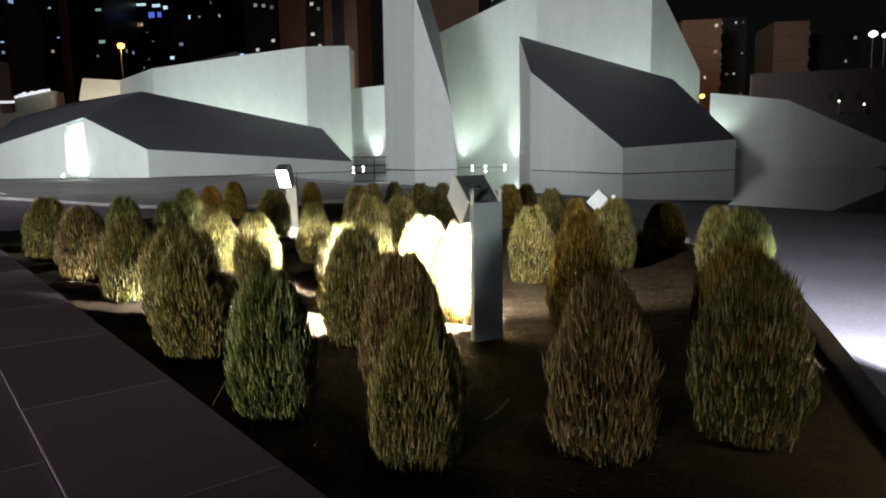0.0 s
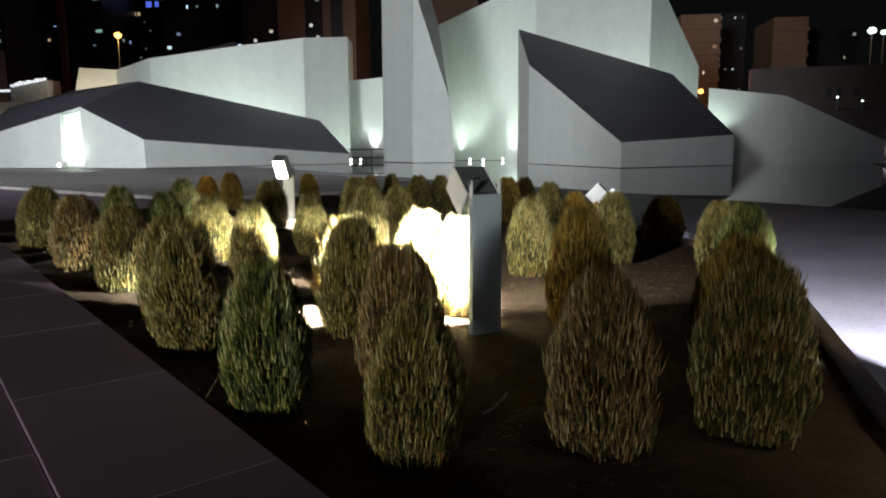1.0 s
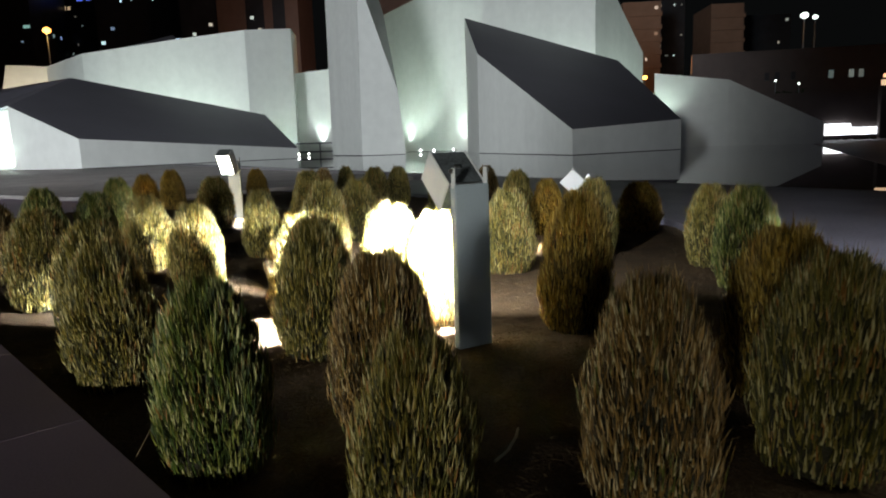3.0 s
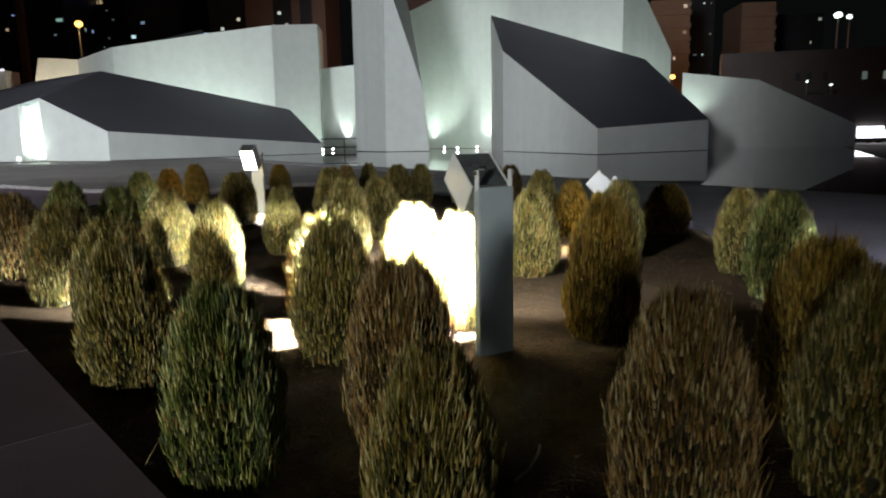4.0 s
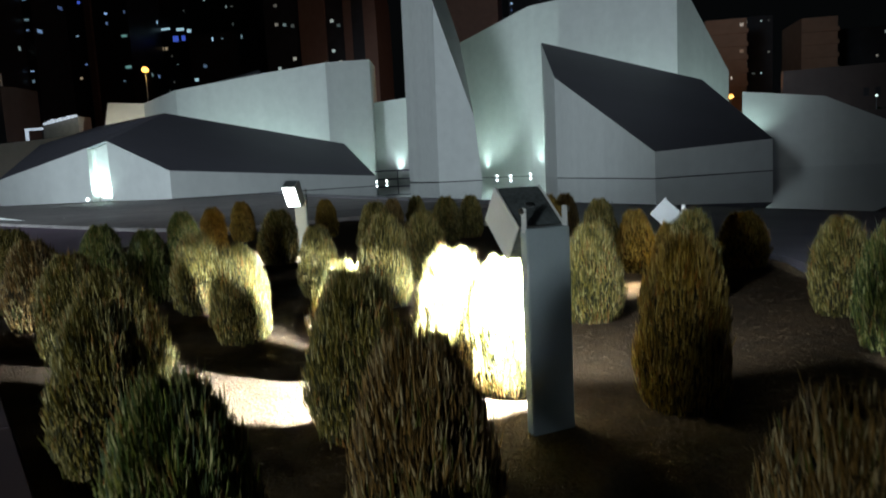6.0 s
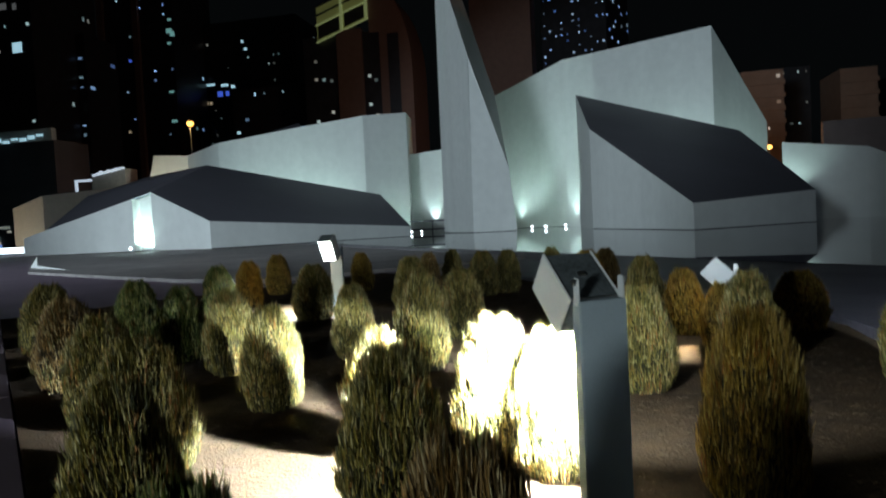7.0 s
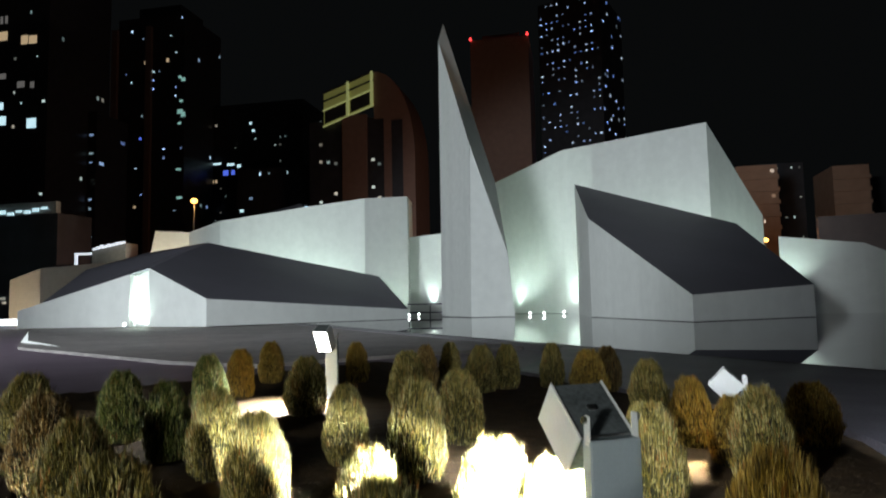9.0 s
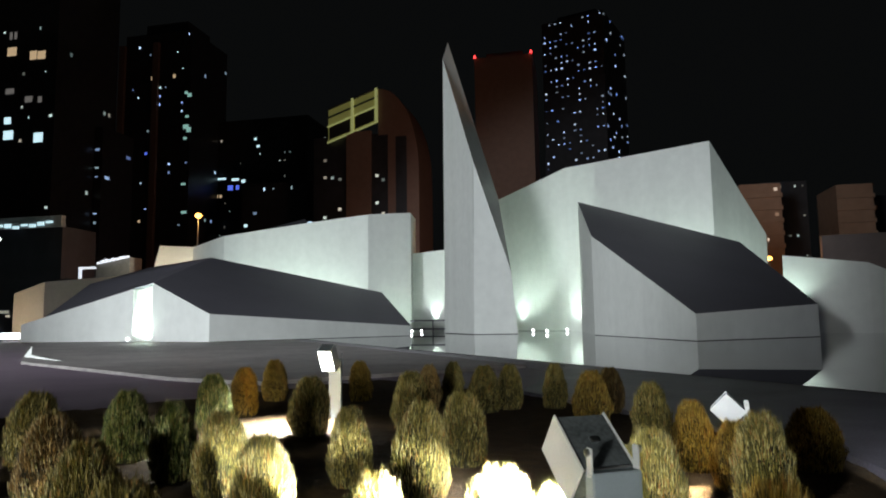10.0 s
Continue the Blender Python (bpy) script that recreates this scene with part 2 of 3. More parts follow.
ground = part("ground", polygon([(-1500, -1500), (1500, -1500), (1500, 1500), (-1500, 1500)], -0.2), PLAZA)
tagged(ground, "dark grey stone plaza ground at night", "ground", kind="structure")

POOL = [(-25.5, 58.5), (-8.5, 33.9), (4.85, 15.0), (7.5, 11.2), (26.8, 57.5), (26.8, 130.0), (-25.5, 130.0)]
pool = part("water", polygon(POOL, 0.0), WATER)
tagged(pool, "still dark pool mirroring the white hall", "water", kind="structure")
a, b = Vector((-25.5, 58.0, 0)), Vector((17.0, -2.6, 0))
run = (b - a).normalized()
side = Vector((run.y, -run.x, 0))
edge = part("pool_edge", slab([a + Vector((0, 0, 0.006)), b + Vector((0, 0, 0.006)), b - side * -0.35 + Vector((0, 0, 0.006)), a - side * -0.35 + Vector((0, 0, 0.006))], 0.25), EDGE)
tagged(edge, "dark stone overflow edge of the pool", "pool edge", kind="structure")
terrace = part("terrace", polygon([(-52, 57), (-43, 47.0), (-23.1, 25.9), (-11.1, 18.6), (-7.9, 17.5), (-2.0, 23.8), (-26, 58.2), (-30, 60)], -0.10, 0.25), TERRACE)
tagged(terrace, "pale wet stone terrace before the low hall", "terrace", kind="structure")

terrace_edge = thing("terrace_edge", "white sloped stone edge at the corner of the terrace", "stone edge")
part("side_face", slab([(-26.9, 29.9, -0.2), (-25.5, 28.95, -0.2), (-25.5, 28.95, 0.44)], 0.15, (-28.0, 34.0, 0.0)), PLASTER, terrace_edge)
part("front_face", slab([(-25.48, 28.93, -0.2), (-17.5, 23.5, -0.2), (-25.48, 28.93, 0.02)], 0.15, (-24.0, 32.0, -0.2)), PLASTER, terrace_edge)


# pale paving beyond the bed, one step above the soil
PALE_PAVING = material("pale_concrete_paving", (0.18, 0.162, 0.20), 0.45, vary=0.5, fine=40.0, coarse=0.9, bump=0.25, dist=0.004)
side_paving = part("side_paving", polygon([(1.63, 2.13), (2.0, -6), (16.5, -3.0), (4.3, 15.0), (-0.6, 22.0), (-1.19, 14.62), (2.41, 9.22), (2.56, 6.4), (1.91, 3.38)], 0.02, 0.3), PALE_PAVING)
tagged(side_paving, "pale concrete paving beside the planting bed", "paving", kind="structure")


# soil of the bed: a finely divided, uneven sheet inside the border
def soil_height(x, y):
    p = Vector((x, y, 0))
    rim = 1.9 + (y - 3.38) * 0.215 - x
    return -0.04 + 0.03 * noise.noise(p * 1.7) + 0.018 * noise.noise(p * 7.0) - 0.09 * max(0.0, min(1.0, 1 - rim / 0.7))


def soil_sheet():
    bm = bmesh.new()
    f = bm.faces.new([bm.verts.new((x, y, 0)) for x, y in BED])
    bmesh.ops.triangulate(bm, faces=[f])
    for _ in range(6):
        bmesh.ops.subdivide_edges(bm, edges=[e for e in bm.edges if e.calc_length() > 0.12], cuts=1, use_grid_fill=True)
    bmesh.ops.triangulate(bm, faces=bm.faces[:])
    for v in bm.verts:
        v.co.z = soil_height(v.co.x, v.co.y)
    for fa in bm.faces:
        fa.smooth = True
    return bm


soil = part("soil", soil_sheet(), SOIL)
tagged(soil, "dry brown soil of the planting bed", "soil", kind="structure")

# ---- white hall: faceted volumes with dark roofs ----
def facet(name, pts, parent, mat, depth=0.35):
    return part(name, slab(pts, depth, CENTRE[parent.name]), mat, parent)


CENTRE = {"low_hall": (-31, 64, 0.8), "tan_wing": (-62, 86, 2), "middle_hall": (-38, 96, 4), "rear_block": (-63, 102, 4), "link_block": (-19.5, 93, 3),
          "spire": (-12.2, 74.5, 5), "high_hall": (4, 95, 5), "front_hall": (7.5, 62, 1.5), "side_wing": (22, 65, 1.2)}


def up(p, z):
    return (p[0], p[1], z)


# low hall with the folded dark roof
A0, A, B, C = (-50.7, 54.1), (-36.1, 52.5), (-28.9, 49.5), (-17.3, 66.3)
PEAK, END, R1, R2 = (-40.3, 68.23, 8.65), (-23.92, 77.83, 4.85), (-50.2, 62.0, 5.7), (-50.6, 72.0, 8.15)
low = thing("low_hall", "low white faceted hall with folded dark roof by the pool", "building", "volumes of the white hall")
A1 = (-38.1, 52.72)
facet("wall", [up(A0, 0), up(A1, 0), up(A1, 4.47), up(A0, 1.58)], low, PLASTER)
facet("wall", [up(A1, 0), (-38.1, 53.4, 0), (-38.1, 53.4, 4.47), up(A1, 4.47)], low, PLASTER)
facet("wall", [(-38.1, 53.4, 0), (-36.1, 53.2, 0), (-36.1, 53.2, 4.9), (-38.1, 53.4, 4.45)], low, PLASTER)
facet("roof", [up(A1, 4.47), (-38.1, 53.4, 4.5), (-36.1, 53.2, 4.95), up(A, 4.93)], low, SLATE, 0.1)
facet("wall", [up(A, 0), up(B, 0), up(B, 2.17), up(A, 4.93)], low, PLASTER)
facet("wall", [up(B, 0), up(C, 0), up(C, 0.99), up(B, 2.17)], low, PLASTER)
facet("wall", [up(C, 0), (-23.92, 77.83, 0), END, up(C, 0.99)], low, PLASTER)
facet("roof", [up(A, 4.93), up(B, 2.17), up(C, 0.99), END, PEAK], low, SLATE, 0.2)
facet("roof", [(-47.9, 53.8, 2.25), up(A, 4.93), PEAK, R2, R1], low, SLATE, 0.2)

# tan wing behind
tan = thing("tan_wing", "tan rendered low wing behind the white hall", "building", "volumes of the white hall")
facet("wall", [(-72.4, 75, 0), (-65, 72, 0), (-65, 72, 6.84), (-72.4, 75, 5.68)], tan, TAN_PLASTER)
facet("wall", [(-65, 72, 0), (-58, 82, 0), (-58.0, 82, 8.3), (-65, 72, 6.84)], tan, TAN_PLASTER)

# long middle hall
M0, M1, M2, M3 = (-55.28, 88.0), (-48.07, 84.0), (-26.31, 80.0), (-22.02, 84.0)
mid = thing("middle_hall", "long white faceted hall with a slanting top edge", "building", "volumes of the white hall")
facet("wall", [up(M0, 0), up(M1, 0), up(M1, 13.25), up(M0, 12.4)], mid, PLASTER)
facet("wall", [up(M1, 0), up(M2, 0), up(M2, 14.53), (-34.89, 81.5, 14.08), up(M1, 13.25)], mid, PLASTER)
facet("wall", [up(M2, 0), up(M3, 0), up(M3, 15.16), up(M2, 14.53)], mid, PLASTER)
facet("roof", [up(M0, 12.4), up(M1, 13.2), (-34.89, 81.5, 14.0), (-43.52, 100.0, 17.71)], mid, SLATE, 0.25)
facet("wall", [up(M3, 0), (-24.5, 96, 0), (-24.5, 96, 16.2), up(M3, 15.16)], mid, PLASTER)
back = thing("rear_block", "cream faceted block behind the long hall", "building", "volumes of the white hall")
facet("wall", [(-68.5, 94, 0), (-58.85, 94, 0), (-58.85, 94, 13.2), (-64.9, 94, 13.66)], back, PLASTER)
link = thing("link_block", "white recessed link lit by an uplight", "building", "volumes of the white hall")
facet("wall", [(-23.4, 88, 0), (-16.0, 88, 0), (-16.0, 88, 10.9), (-23.4, 88, 10.3)], link, PLASTER)

for z in (0.47, 1.5):
    part("walkway_edge", box(-22.3, 83.9, z - 0.09, -16.2, 84.05, z + 0.09, 0.02), SLATE, link, "dark horizontal walkway edge")
for x in (-22.2, -19.3, -16.4):
    part("walkway_post", box(x - 0.06, 84.06, -0.1, x + 0.06, 84.18, 1.5), SLATE, link)

# tall spire
SL, SM, SR = (-16.3, 77.3), (-11.5, 69.1), (-7.2, 69.9)
spire = thing("spire", "tall slender white spire with a slanting edge", "spire", "volumes of the white hall")
facet("wall", [up(SL, 0), up(SM, 0), (-11.25, 68.8, 17.6), (-16.0, 76.8, 32.0)], spire, PLASTER)
facet("wall", [up(SM, 0), up(SR, 0), (-7.75, 69.8, 6.33), (-11.25, 68.9, 17.65)], spire, PLASTER)
facet("wall", [(-16.0, 76.8, 32.0), (-11.25, 68.8, 17.6), (-9.45, 74.0, 14.57), (-11.3, 76.0, 20.33), (-16.03, 80.0, 35.41)], spire, PLASTER)
facet("wall", [(-11.25, 68.8, 17.6), (-7.75, 69.8, 6.33), (-9.45, 74.0, 14.57)], spire, PLASTER)
facet("wall", [up(SR, 0), (-7.9, 74, 0), (-9.45, 74.0, 14.5), (-7.75, 69.8, 6.33)], spire, PLASTER)
facet("wall", [up(SL, 0), (-16.4, 80, 0), (-16.03, 80.0, 35.41), (-16.0, 76.8, 32.0)], spire, PLASTER)

# high main hall
H0, H1, H2, H3 = (-13.9, 94.0), (-2.63, 86.0), (13.1, 78.0), (20.1, 86.0)
high = thing("high_hall", "high white faceted hall above the pool", "building", "volumes of the white hall")
facet("wall", [up(H0, 0), up(H1, 0), up(H1, 20.17), up(H0, 17.29)], high, PLASTER)
facet("wall", [up(H1, 0), up(H2, 0), up(H2, 20.39), up(H1, 20.17)], high, PLASTER)
facet("wall", [up(H2, 0), up(H3, 0), up(H3, 10.93), up(H2, 20.39)], high, PLASTER)

# front hall with the steep dark roof
P, PB, PQ, PR = (5.9, 43.1), (0.24, 61.34), (-1.11, 80.53), (14.6, 50.8)
RTOP = (14.06, 70.62, 8.5)
front = thing("front_hall", "white hall with a steep dark roof standing in water", "building", "volumes of the white hall")
facet("wall", [up(P, 0), up(P, 1.57), up(PB, 8.53), up(PB, 0)], front, PLASTER)
facet("wall", [up(PB, 0), up(PB, 8.53), up(PQ, 14.87), up(PQ, 0)], front, PLASTER)
facet("wall", [up(P, 0), up(PR, 0), up(PR, 2.14), up(P, 1.57)], front, PLASTER)
facet("wall", [up(PR, 0), (14.06, 70.62, 0), RTOP, up(PR, 2.14)], front, PLASTER)
facet("roof", [up(P, 1.57), up(PR, 2.14), RTOP, up(PQ, 14.87), up(PB, 8.53)], front, SLATE, 0.2)

# right wing
E0, E1, E2 = (15.75, 63.0), (21.1, 60.0), (26.5, 55.0)
wing = thing("side_wing", "white wedge-shaped wing sloping down to the pool", "building", "volumes of the white hall")
facet("wall", [up(E0, 0), up(E1, 0), up(E1, 5.45), up(E0, 6.44)], wing, PLASTER)
facet("wall", [up(E1, 0), up(E2, 0), up(E2, 1.68), up(E1, 5.45)], wing, PLASTER)
facet("roof", [up(E0, 6.4), up(E1, 5.4), up(E2, 1.62), (27, 66, 3), (18, 70, 6.5)], wing, SLATE, 0.2)

# dark shadow gap along the feet of the walls
GAP = material("dark_shadow_gap", (0.02, 0.02, 0.022), 0.7, vary=0.2, fine=3, coarse=0.5, bump=0)


def foot_gap(p, q, parent, h=0.032):
    p, q = Vector((*p, 0)), Vector((*q, 0))
    side = (q - p).cross(Vector((0, 0, 1))).normalized()
    if side.dot(-p) < 0:
        side = -side
    o = side * 0.012
    pts = [p + o, q + o, q + o + Vector((0, 0, h)), p + o + Vector((0, 0, h))]
    part("shadow_gap", slab(pts, 0.05, CENTRE[parent.name]), GAP, parent)


for p, q, volume in ((B, C, low), (SL, SM, spire), (SM, SR, spire), (P, PB, front), (P, PR, front), (H0, H1, high)):
    foot_gap(p, q, volume)

# ---- bollards with a tilted floodlight ----
def bollard(x, y, turn, height=0.8, width=0.187, depth=0.055, aim=42.0, watts=60, cone=118, big=1.0, target=None, tint=(0.97, 1.0, 0.94), blend=1.0, spill=0):
    """A square post with two bracket plates that hold a tilted floodlight."""
    th = thing("bollard_light", "grey square bollard with a tilted floodlight on top", "bollard light", "garden floodlights", pose(x, y, -0.02, 0, 0, turn))
    part("post", box(-width / 2, -depth / 2, -0.12, width / 2, depth / 2, height + 0.02, 0.004), POST, th)
    for s in (-1, 1):
        bm = box(s * (width / 2 - 0.004) - 0.004, -0.018, height, s * (width / 2 - 0.004) + 0.004, 0.018, height + 0.10, 0.003)
        part("bracket", bm, HEAD_WHITE, th)
        part("bolt", tube((s * width / 2, 0, height + 0.085), (s * (width / 2 + 0.012), 0, height + 0.085), 0.012, 0.012, 12), BOLT, th)
    head_m = pose(0, 0.135 * big, height + 0.035, aim, 0, 0)
    w = width / 2 + 0.004
    head = part("head", box(-w, -0.095 * big, -0.09, w, 0.095 * big, 0.083, 0.006), HEAD_DARK, th, "dark weathered lamp housing", head_m)
    for s in (-1, 1):
        part("end_cap", box(s * (w + 0.004) - 0.004, -0.1 * big, -0.095, s * (w + 0.004) + 0.004, 0.1 * big, 0.088, 0.003), HEAD_WHITE, head, "white end cap")
    part("lens", box(-w + 0.01, -0.085 * big, -0.0945, w - 0.01, 0.085 * big, -0.0905), LENS, head, "glowing lens")
    for s in (-0.035, 0.035):
        part("latch", box(s - 0.012, -0.095 * big - 0.006, 0.02, s + 0.012, -0.095 * big, 0.034, 0.001), BOLT, head)
    part("service_cap", box(-0.016, -0.012, 0.083, 0.016, 0.012, 0.091, 0.002), BOLT, head)
    part("drip_rail", box(-w + 0.004, -0.1 * big, 0.076, w - 0.004, -0.094 * big, 0.088, 0.001), BOLT, head)
    lens_m = th.matrix_basis @ head_m @ pose(0, 0, -0.105)
    if target:
        lens_m = look(lens_m.translation, target)
    lamp("floodlight", "SPOT", lens_m, watts, tint, 0.04, cone, blend)
    # extra spot added at the same lens, in place of its sideways spill
    if spill:
        ahead = th.matrix_basis.to_3x3() @ Vector((1.0, 1.0, -0.15))
        lamp("floodlight", "SPOT", look(lens_m.translation, lens_m.translation + ahead), spill, tint, 0.04, 112, 0.7)
    return th


bollard(0.183, 4.40, 30, height=0.785, watts=10500, aim=38, cone=90, big=1.30, target=(-0.45, 5.07, 0.0), blend=0.35, spill=380, tint=(0.90, 0.96, 1.0))
bollard(1.30, 7.85, 80, height=0.55, watts=900, aim=44, cone=50, target=(0.88, 7.58, -0.04), tint=(1.0, 0.86, 0.58))
# head and lens oversized here to stand in for the lamp's glare
bollard(-3.5, 11.25, 178, watts=4600, aim=60, cone=112, big=1.8, target=(-3.75, 10.5, 0.0))
bollard(2.15, 2.35, -12, watts=3600, cone=40, target=(2.66, 4.75, 0.0), tint=(0.90, 0.98, 1.0), blend=0.55)


# ---- shrubs ----
def shrub_meshes(seed, leaf, height=0.62, radius=0.178):
    """Upright egg-shaped shrub: a solid core, coloured dark for the shade inside, and many slender upright sprigs."""
    rng = random.Random(seed)

    def outline(u):
        swell = 0.84 + 0.16 * math.sin(min(1.0, u / 0.34) * math.pi / 2)
        return radius * swell * math.sqrt(max(0.0, 1 - max(0.0, (u - 0.2) / 0.82) ** 2.15))

    # closed near-black body; its colour stands in for shade between the sprigs
    shade_core = bmesh.new()
    bmesh.ops.create_icosphere(shade_core, subdivisions=4, radius=1.0)
    for v in shade_core.verts:
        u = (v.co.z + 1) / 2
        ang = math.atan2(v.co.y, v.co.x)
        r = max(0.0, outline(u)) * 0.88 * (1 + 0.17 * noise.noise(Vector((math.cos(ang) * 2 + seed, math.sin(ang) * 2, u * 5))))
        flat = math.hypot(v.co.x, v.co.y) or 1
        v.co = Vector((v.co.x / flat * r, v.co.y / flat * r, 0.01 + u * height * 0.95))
    verts, faces = [], []
    for k in range(7600):
        u = rng.random() ** 0.85
        ang = rng.random() * 2 * math.pi
        lump = 1 + 0.17 * noise.noise(Vector((math.cos(ang) * 2 + seed, math.sin(ang) * 2, u * 5)))
        r = outline(min(0.985, u)) * lump * (rng.uniform(0.78, 0.97) if rng.random() < 0.75 else rng.uniform(0.97, 1.05))
        foot = Vector((math.cos(ang) * r, math.sin(ang) * r, 0.005 + u * height * 0.93))
        out = Vector((math.cos(ang), math.sin(ang), 0))
        lean = out * rng.uniform(-0.06, 0.20) + Vector((rng.gauss(0, 0.11), rng.gauss(0, 0.11), 1.0))
        lean.normalize()
        length = rng.uniform(0.032, 0.080) * (1.4 if rng.random() < 0.06 else 1.0)
        wide = rng.uniform(0.0016, 0.0040)
        tang = lean.cross(out)
        tang = tang.normalized() if tang.length > 1e-4 else Vector((1, 0, 0))
        tang = (tang + out * rng.uniform(-0.5, 0.5)).normalized()
        norm = tang.cross(lean).normalized()
        tip, mid = foot + lean * length, foot + lean * length * 0.45 + norm * wide * 1.2
        i = len(verts)
        verts += [foot - tang * wide, foot + tang * wide, tip, mid]
        faces += [(i, i + 1, i + 3), (i + 1, i + 2, i + 3), (i + 2, i, i + 3)]
    me = bpy.data.meshes.new("foliage")
    me.from_pydata([tuple(v) for v in verts], [], faces)
    me.materials.append(leaf)
    return mesh_of("shade_core", shade_core, SHADE_CORE), me, mesh_of("stem", tube((0, 0, -0.04), (0, 0, 0.12), 0.02, 0.014, 8), STEM)


KINDS = [[shrub_meshes(3 * c + s, LEAVES[c]) for s in range(3)] for c in range(4)]
# x, y, height, radius, tone: 0 olive, 1 green, 2 brown, 3 amber
SHRUBS = [
    (-5.16, 7.63, .70, .25, 0), (-3.75, 6.32, .68, .24, 2), (-2.74, 5.44, .66, .225, 0), (-1.86, 4.62, .66, .235, 0), (-1.40, 3.92, .64, .20, 0), (-.63, 3.12, .62, .19, 1),
    (.035, 2.76, .545, .168, 0), (.70, 2.92, .64, .195, 2), (1.275, 3.12, .66, .225, 0), (1.41, 3.74, .66, .23, 3), (2.0, 5.6, .68, .215, 1), (2.06, 6.5, .63, .20, 0),
    (-.11, 3.33, .665, .188, 2), (-.60, 4.34, .68, .205, 0), (-1.17, 7.0, .72, .225, 0), (-1.1, 8.4, .655, .235, 0), (-1.85, 7.4, .63, .185, 0), (-1.87, 5.9, .645, .20, 0),
    (-2.72, 6.9, .65, .225, 0), (-3.45, 7.35, .66, .20, 1), (-4.42, 8.02, .68, .225, 1), (-4.6, 9.9, .70, .225, 1), (-4.9, 11.2, .69, .205, 3), (-5.35, 13.1, .70, .22, 3),
    (-3.27, 9.8, .68, .25, 0), (-3.8, 13.2, .67, .20, 3), (-2.15, 10.4, .70, .25, 0), (-2.35, 12.2, .67, .19, 2), (-2.13, 12.9, .67, .185, 0), (-1.47, 12.0, .67, .23, 0),
    (-1.14, 12.4, .66, .20, 0), (-.48, 12.6, .66, .19, 0), (.08, 11.0, .67, .24, 3), (.34, 12.2, .63, .20, 2), (.70, 9.5, .66, .20, 0), (.96, 8.4, .60, .18, 3),
    (1.98, 8.6, .53, .235, 3), (1.24, 7.1, .67, .21, 0), (1.16, 7.75, .53, .16, 3), (.45, 6.4, .65, .205, 0), (.735, 4.72, .735, .21, 3), (-.30, 5.1, .66, .21, 0),
    (-.01, 4.9, .63, .195, 0), (-.92, 5.12, .615, .185, 0),
]
TONES = ("clipped upright shrub of olive and straw sprigs in soil", "clipped upright shrub of green sprigs in soil",
         "clipped upright shrub of brownish dry sprigs in soil", "clipped upright shrub of amber dried sprigs in soil")
for k, (x, y, h, r, tone) in enumerate(SHRUBS):
    rng = random.Random(100 + k)
    th = thing("shrub", TONES[tone], "shrub", "shrubs in the bed")
    th.matrix_basis = pose(x, y, -0.05, rng.uniform(-2.5, 2.5), rng.uniform(-2.5, 2.5), rng.uniform(0, 360)) @ Matrix.Diagonal((r / 0.186 * rng.uniform(0.96, 1.04), r / 0.186 * rng.uniform(0.96, 1.04), (h + 0.01) / 0.62, 1))
    inner, leaves, stem = KINDS[tone][k % 3]
    part("stem", stem, None, th)
    part("shade_core", inner, None, th)
    part("foliage", leaves, None, th)

# ---- litter on the soil ----
def litter():
    rng = random.Random(5)
    verts, faces = [], []
    for _ in range(9000):
        x, y = rng.uniform(-2.2, 2.4), rng.uniform(2.2, 9.5)
        if x < -0.15 - (y - 2.35) * 1.0 or x > 1.5 + (y - 2.2) * 0.22:
            continue
        z = soil_height(x, y) + rng.uniform(0.002, 0.010)
        a, l, w = rng.uniform(0, math.pi), rng.uniform(0.008, 0.035), rng.uniform(0.0015, 0.005)
        d, n = Vector((math.cos(a), math.sin(a), rng.uniform(-0.2, 0.2))) * l, Vector((-math.sin(a), math.cos(a), 0)) * w
        c = Vector((x, y, z))
        i = len(verts)
        verts += [tuple(c - d), tuple(c + n), tuple(c + d), tuple(c - n), tuple(c + Vector((0, 0, w)))]
        faces += [(i, i + 1, i + 4), (i + 1, i + 2, i + 4), (i + 2, i + 3, i + 4), (i + 3, i, i + 4)]
    me = bpy.data.meshes.new("leaf_litter")
    me.from_pydata(verts, [], faces)
    me.materials.append(LITTER)
    return me


tagged(new("leaf_litter", litter()), "dry straw litter scattered on the soil", "litter", kind="stuff")

# a bent dry twig near the front of the bed
bm = bmesh.new()
pts = [Vector((0.262, 3.09, -0.012)), Vector((0.305, 3.15, -0.004)), Vector((0.335, 3.24, 0.0)), Vector((0.347, 3.34, -0.014))]
for a, b in zip(pts, pts[1:]):
    tube(a, b, 0.005, 0.0042, 7, bm)
tagged(part("dry_twig", bm, material("pale_twig", (0.60, 0.51, 0.38), 0.8, vary=0.2)), "pale bent dry twig lying on the soil", "twig")

bm = tube((-0.905, 3.07, 0.0), (-0.835, 3.11, 0.13), 0.0016, 0.0010, 6)
tagged(part("dry_stalk", bm, STEM), "thin dry stalk leaning from the paving edge to a shrub", "stalk")

# ---- distant city ----
PANE = bpy.data.meshes.new("window")
_bm = box(-0.5, -0.5, -0.5, 0.5, 0.5, 0.5)
_bm.to_mesh(PANE)
_bm.free()
PANES = {}
BLUE = glow_varied("blue_white_pane", (0.18, 0.36, 1.0), (0.75, 0.9, 1.0), 1.3)
PALE = glow_varied("pale_pane", (1.0, 0.85, 0.65), (0.6, 0.95, 0.95), 0.6)
WARMP = glow_varied("warm_pane", (1.0, 0.62, 0.38), (1.0, 0.85, 0.7), 0.7)
